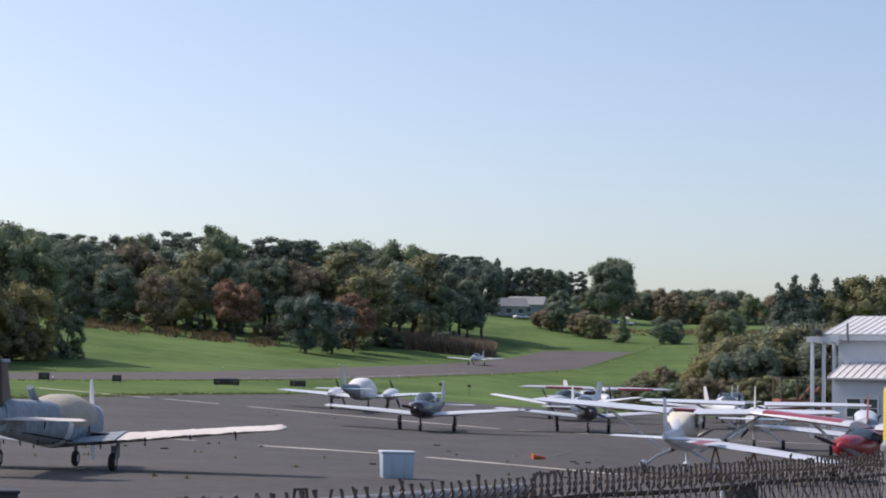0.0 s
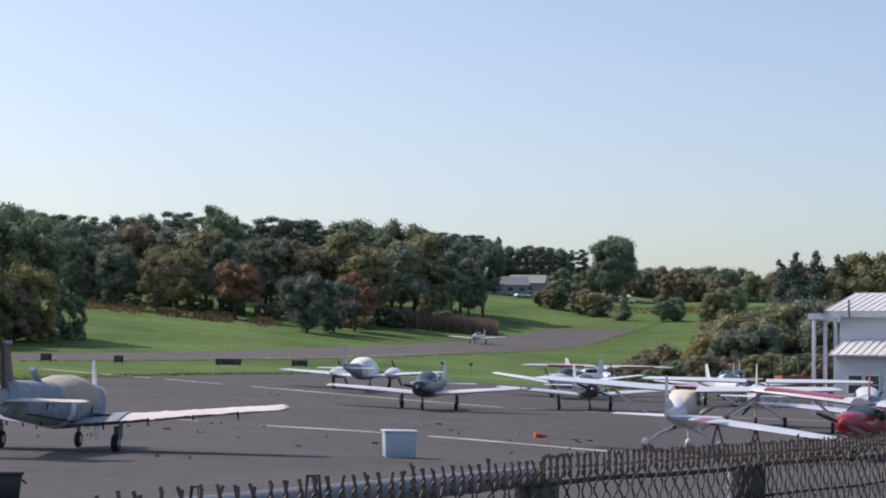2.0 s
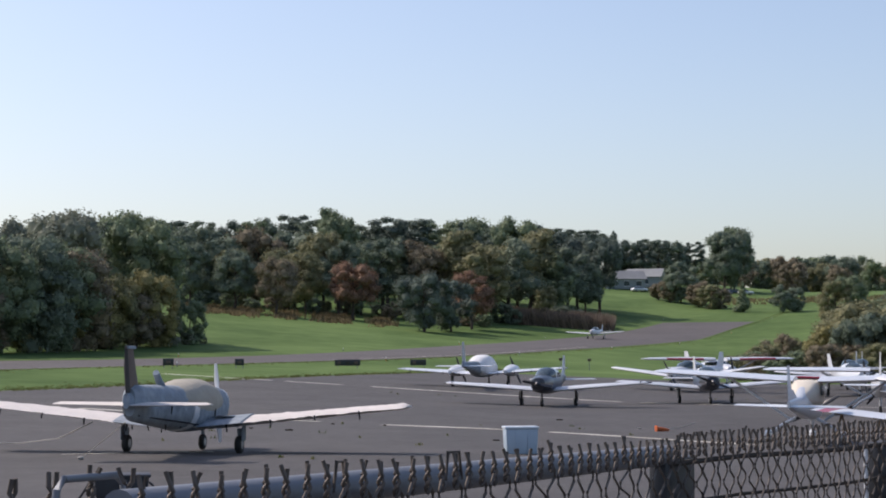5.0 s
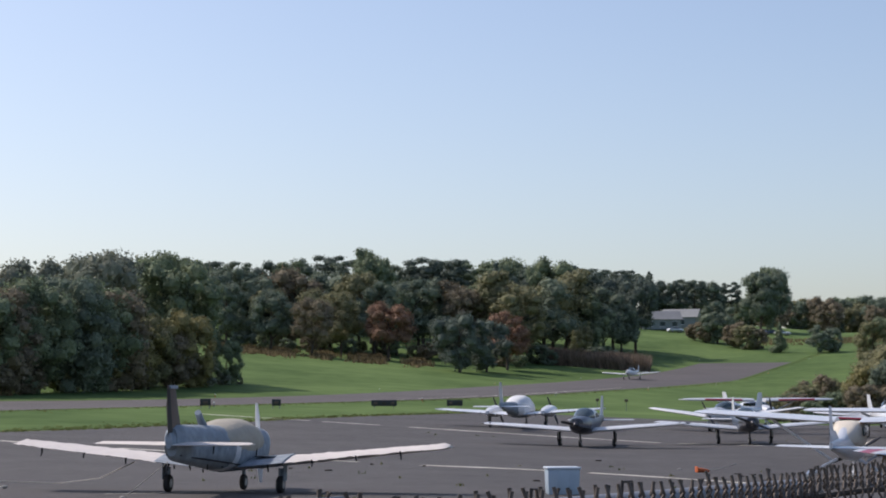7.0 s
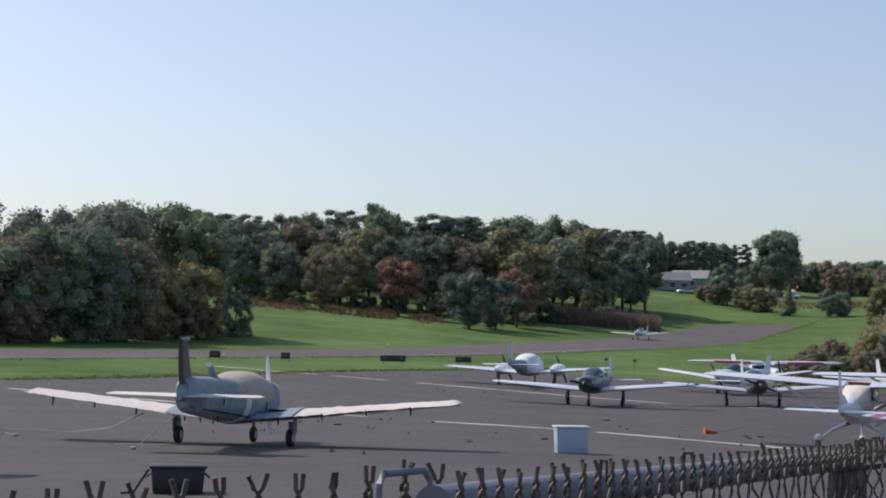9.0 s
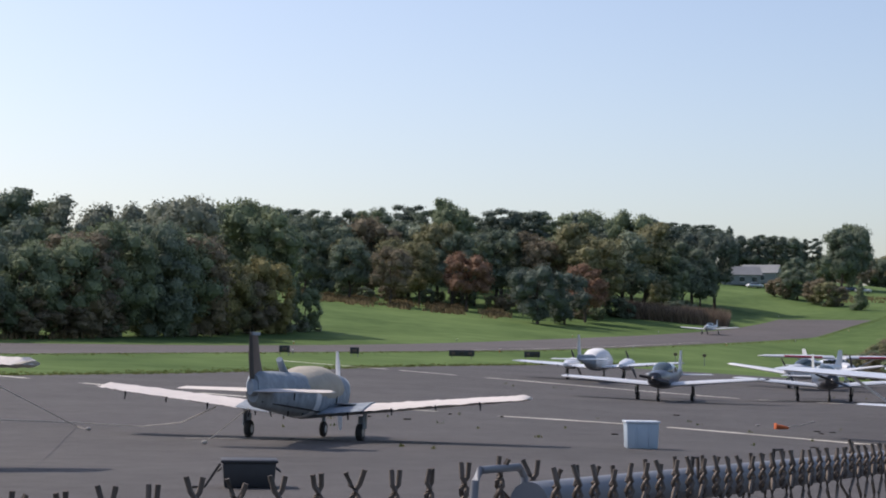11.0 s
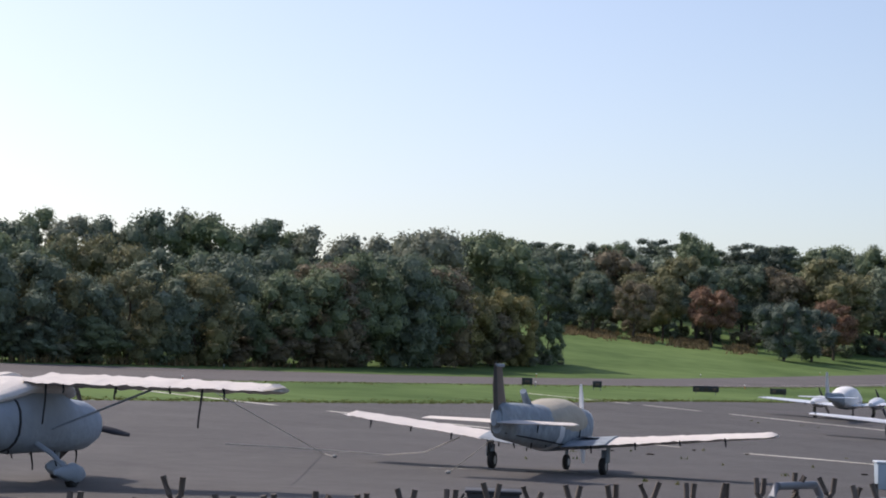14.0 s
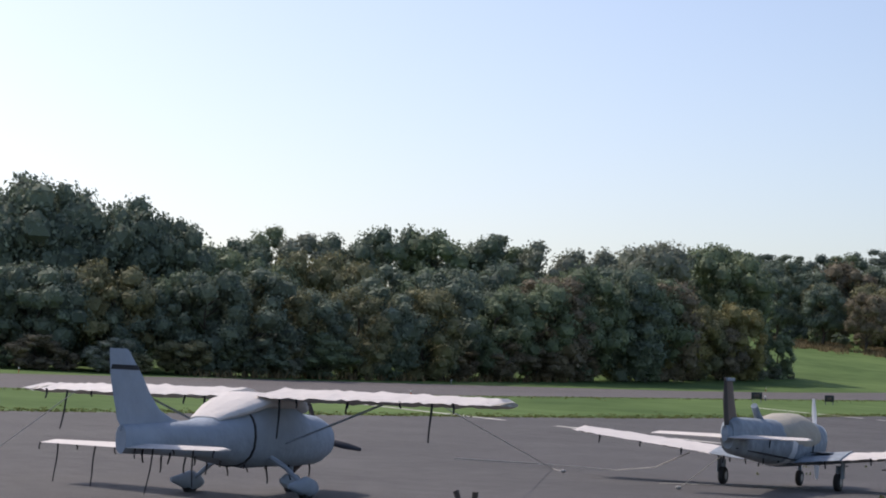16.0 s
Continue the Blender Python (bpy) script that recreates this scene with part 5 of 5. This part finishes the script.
rnd = random.Random(77)
for place, top, way, q, end, pitch, step, n in ((on_gate, lambda q: GATE_TOP - 0.025 * q, (-0.735, -0.678), 0.0, 0.85, 0.034, 0.0225, 80), (on_fence, fence_top, FD, 0.03, 1.69, 0.042, 0.0245, 74),
                                                (on_side, lambda q: SIDE_TOP, SD, 0.0, 1.80, 0.024, 0.021, 86)):
    wires = [wire_mesh(sd, pitch, step, n) for sd in range(8)]
    turn, count = math.degrees(math.atan2(way[1], way[0])), 0
    while q < end:
        count += 1
        o = new("wire", wires[2 * rnd.randrange(4) + count % 2])
        o.parent = fence
        o.matrix_parent_inverse = fence.matrix_world.inverted()
        o.matrix_basis = pose(*place(q + rnd.gauss(0, 0.001)), top(q) + rnd.gauss(0, 0.0012) + (0.008 if rnd.random() < 0.04 else 0), rnd.gauss(0, 0.5), rnd.gauss(0, 0.25), turn + rnd.gauss(0, 3))
        q += pitch


def fence_part(name, bm, material, label=""):
    o = part(name, bm, material, fence, label)
    o.matrix_parent_inverse = fence.matrix_world.inverted()
    return o


bm = bmesh.new()
tube(bm, [(*on_fence(q, 0.028), fence_top(q) - 0.028) for q in (0.04, 0.3, 0.6, 1.2, 1.72)], 0.0165, 16)
fence_part("top_rail", bm, GALV, "grey galvanised top rail")
bm = bmesh.new()
tube(bm, [(*on_gate(q, 0.028), GATE_TOP - 0.048 - 0.025 * q) for q in (0.0, 0.3, 0.6, 0.85)], 0.0165, 16)
fence_part("top_rail", bm, GALV, "grey galvanised top rail")
bm = bmesh.new()
tube(bm, [(*on_fence(-0.02, 0.05), 1.83), (*on_fence(-0.015, 0.05), 1.872), (*on_fence(-0.005, 0.05), 1.880), (*on_fence(0.07, 0.05), 1.879), (*on_fence(0.082, 0.05), 1.871), (*on_fence(0.085, 0.05), 1.82)], 0.0032, 10)
fence_part("latch_bow", bm, GALV, "bent bar of the gate latch")
for q0, q1, h in ((0.70, 0.75, 0.002), (0.405, 0.435, 0.0), (1.72, 1.87, 0.004)):
    bm = bmesh.new()
    tube(bm, [(*on_fence(q0, 0.012), fence_top(q0) - 0.03), (*on_fence(q0 + 0.008, 0.012), fence_top(q0) + h), (*on_fence(q1 - 0.008, 0.012), fence_top(q1) + h), (*on_fence(q1, 0.012), fence_top(q1) - 0.03)], 0.0020, 8)
    fence_part("wire_handle", bm, RUST)
for (fx, fy), way, w, zt in ((on_fence(1.76, 0.03), FD, 0.19, 1.815), (on_side(0.95, 0.03), SD, 0.13, 1.812)):
    bm = bmesh.new()
    box(bm, 0, 0, 0, w, 0.03, 0.13, 0.006, pose(fx, fy, zt - 0.065, 0, 0, math.degrees(math.atan2(way[1], way[0]))))
    fence_part("clamp", bm, BINBLACK, "dark clamp sleeve")
    bm = bmesh.new()
    tube(bm, [(fx, fy, 0), (fx, fy, zt - 0.03)], 0.014, 12)
    fence_part("post", bm, BINBLACK)
bm = bmesh.new()
fx, fy = on_side(0.85, 0.03)
tube(bm, [(fx, fy, 0), (fx, fy, 1.805)], 0.0045, 8)
fence_part("brace_rod", bm, WHITE, "thin pale rod")
for z, r in ((1.808, 0.005), (1.742, 0.0035), (1.690, 0.0035)):
    bm = bmesh.new()
    tube(bm, [(*on_side(q, 0.012), z + 0.003 * math.sin(q * 7)) for q in (0.0, 0.25, 0.5, 0.75, 1.0, 1.3, 1.6, 1.82)], r, 6)
    fence_part("tension_wire", bm, DIRT)
ps = empty("fence_post", pose(*on_side(1.84), 0), "grey galvanised end post with a domed cap", "post")
bm = bmesh.new()
tube(bm, [(0, 0, 0), (0, 0, 1.875)], 0.022, 16)
part("pipe", bm, GALV, ps)
bm = bmesh.new()
ball(bm, (0, 0, 1.872), 0.026, 1, 1, 1.0, 14, 8)
tube(bm, [(0, 0, 1.84), (0, 0, 1.876)], 0.026, 14)
part("cap", bm, GALV, ps)
for zt in (1.80, 1.42, 1.1):
    bm = bmesh.new()
    tube(bm, [(0, 0, zt - 0.012), (0, 0, zt + 0.012)], 0.025, 14)
    part("band", bm, STEEL, ps)
yb = empty("yellow_post", pose(2.69, 10.72, 0), "bright yellow painted steel bollard beyond the fence", "bollard")
bm = bmesh.new()
tube(bm, [(0, 0, 0), (0, 0, 2.06), (0, 0, 2.085), (0, 0, 2.095)], [0.085, 0.085, 0.075, 0.04], 20)
part("sleeve", bm, YELLOW, yb)
bm = bmesh.new()
tube(bm, [(0, 0, 0), (0, 0, 0.12)], 0.16, 18)
part("footing", bm, CONCRETE, yb)
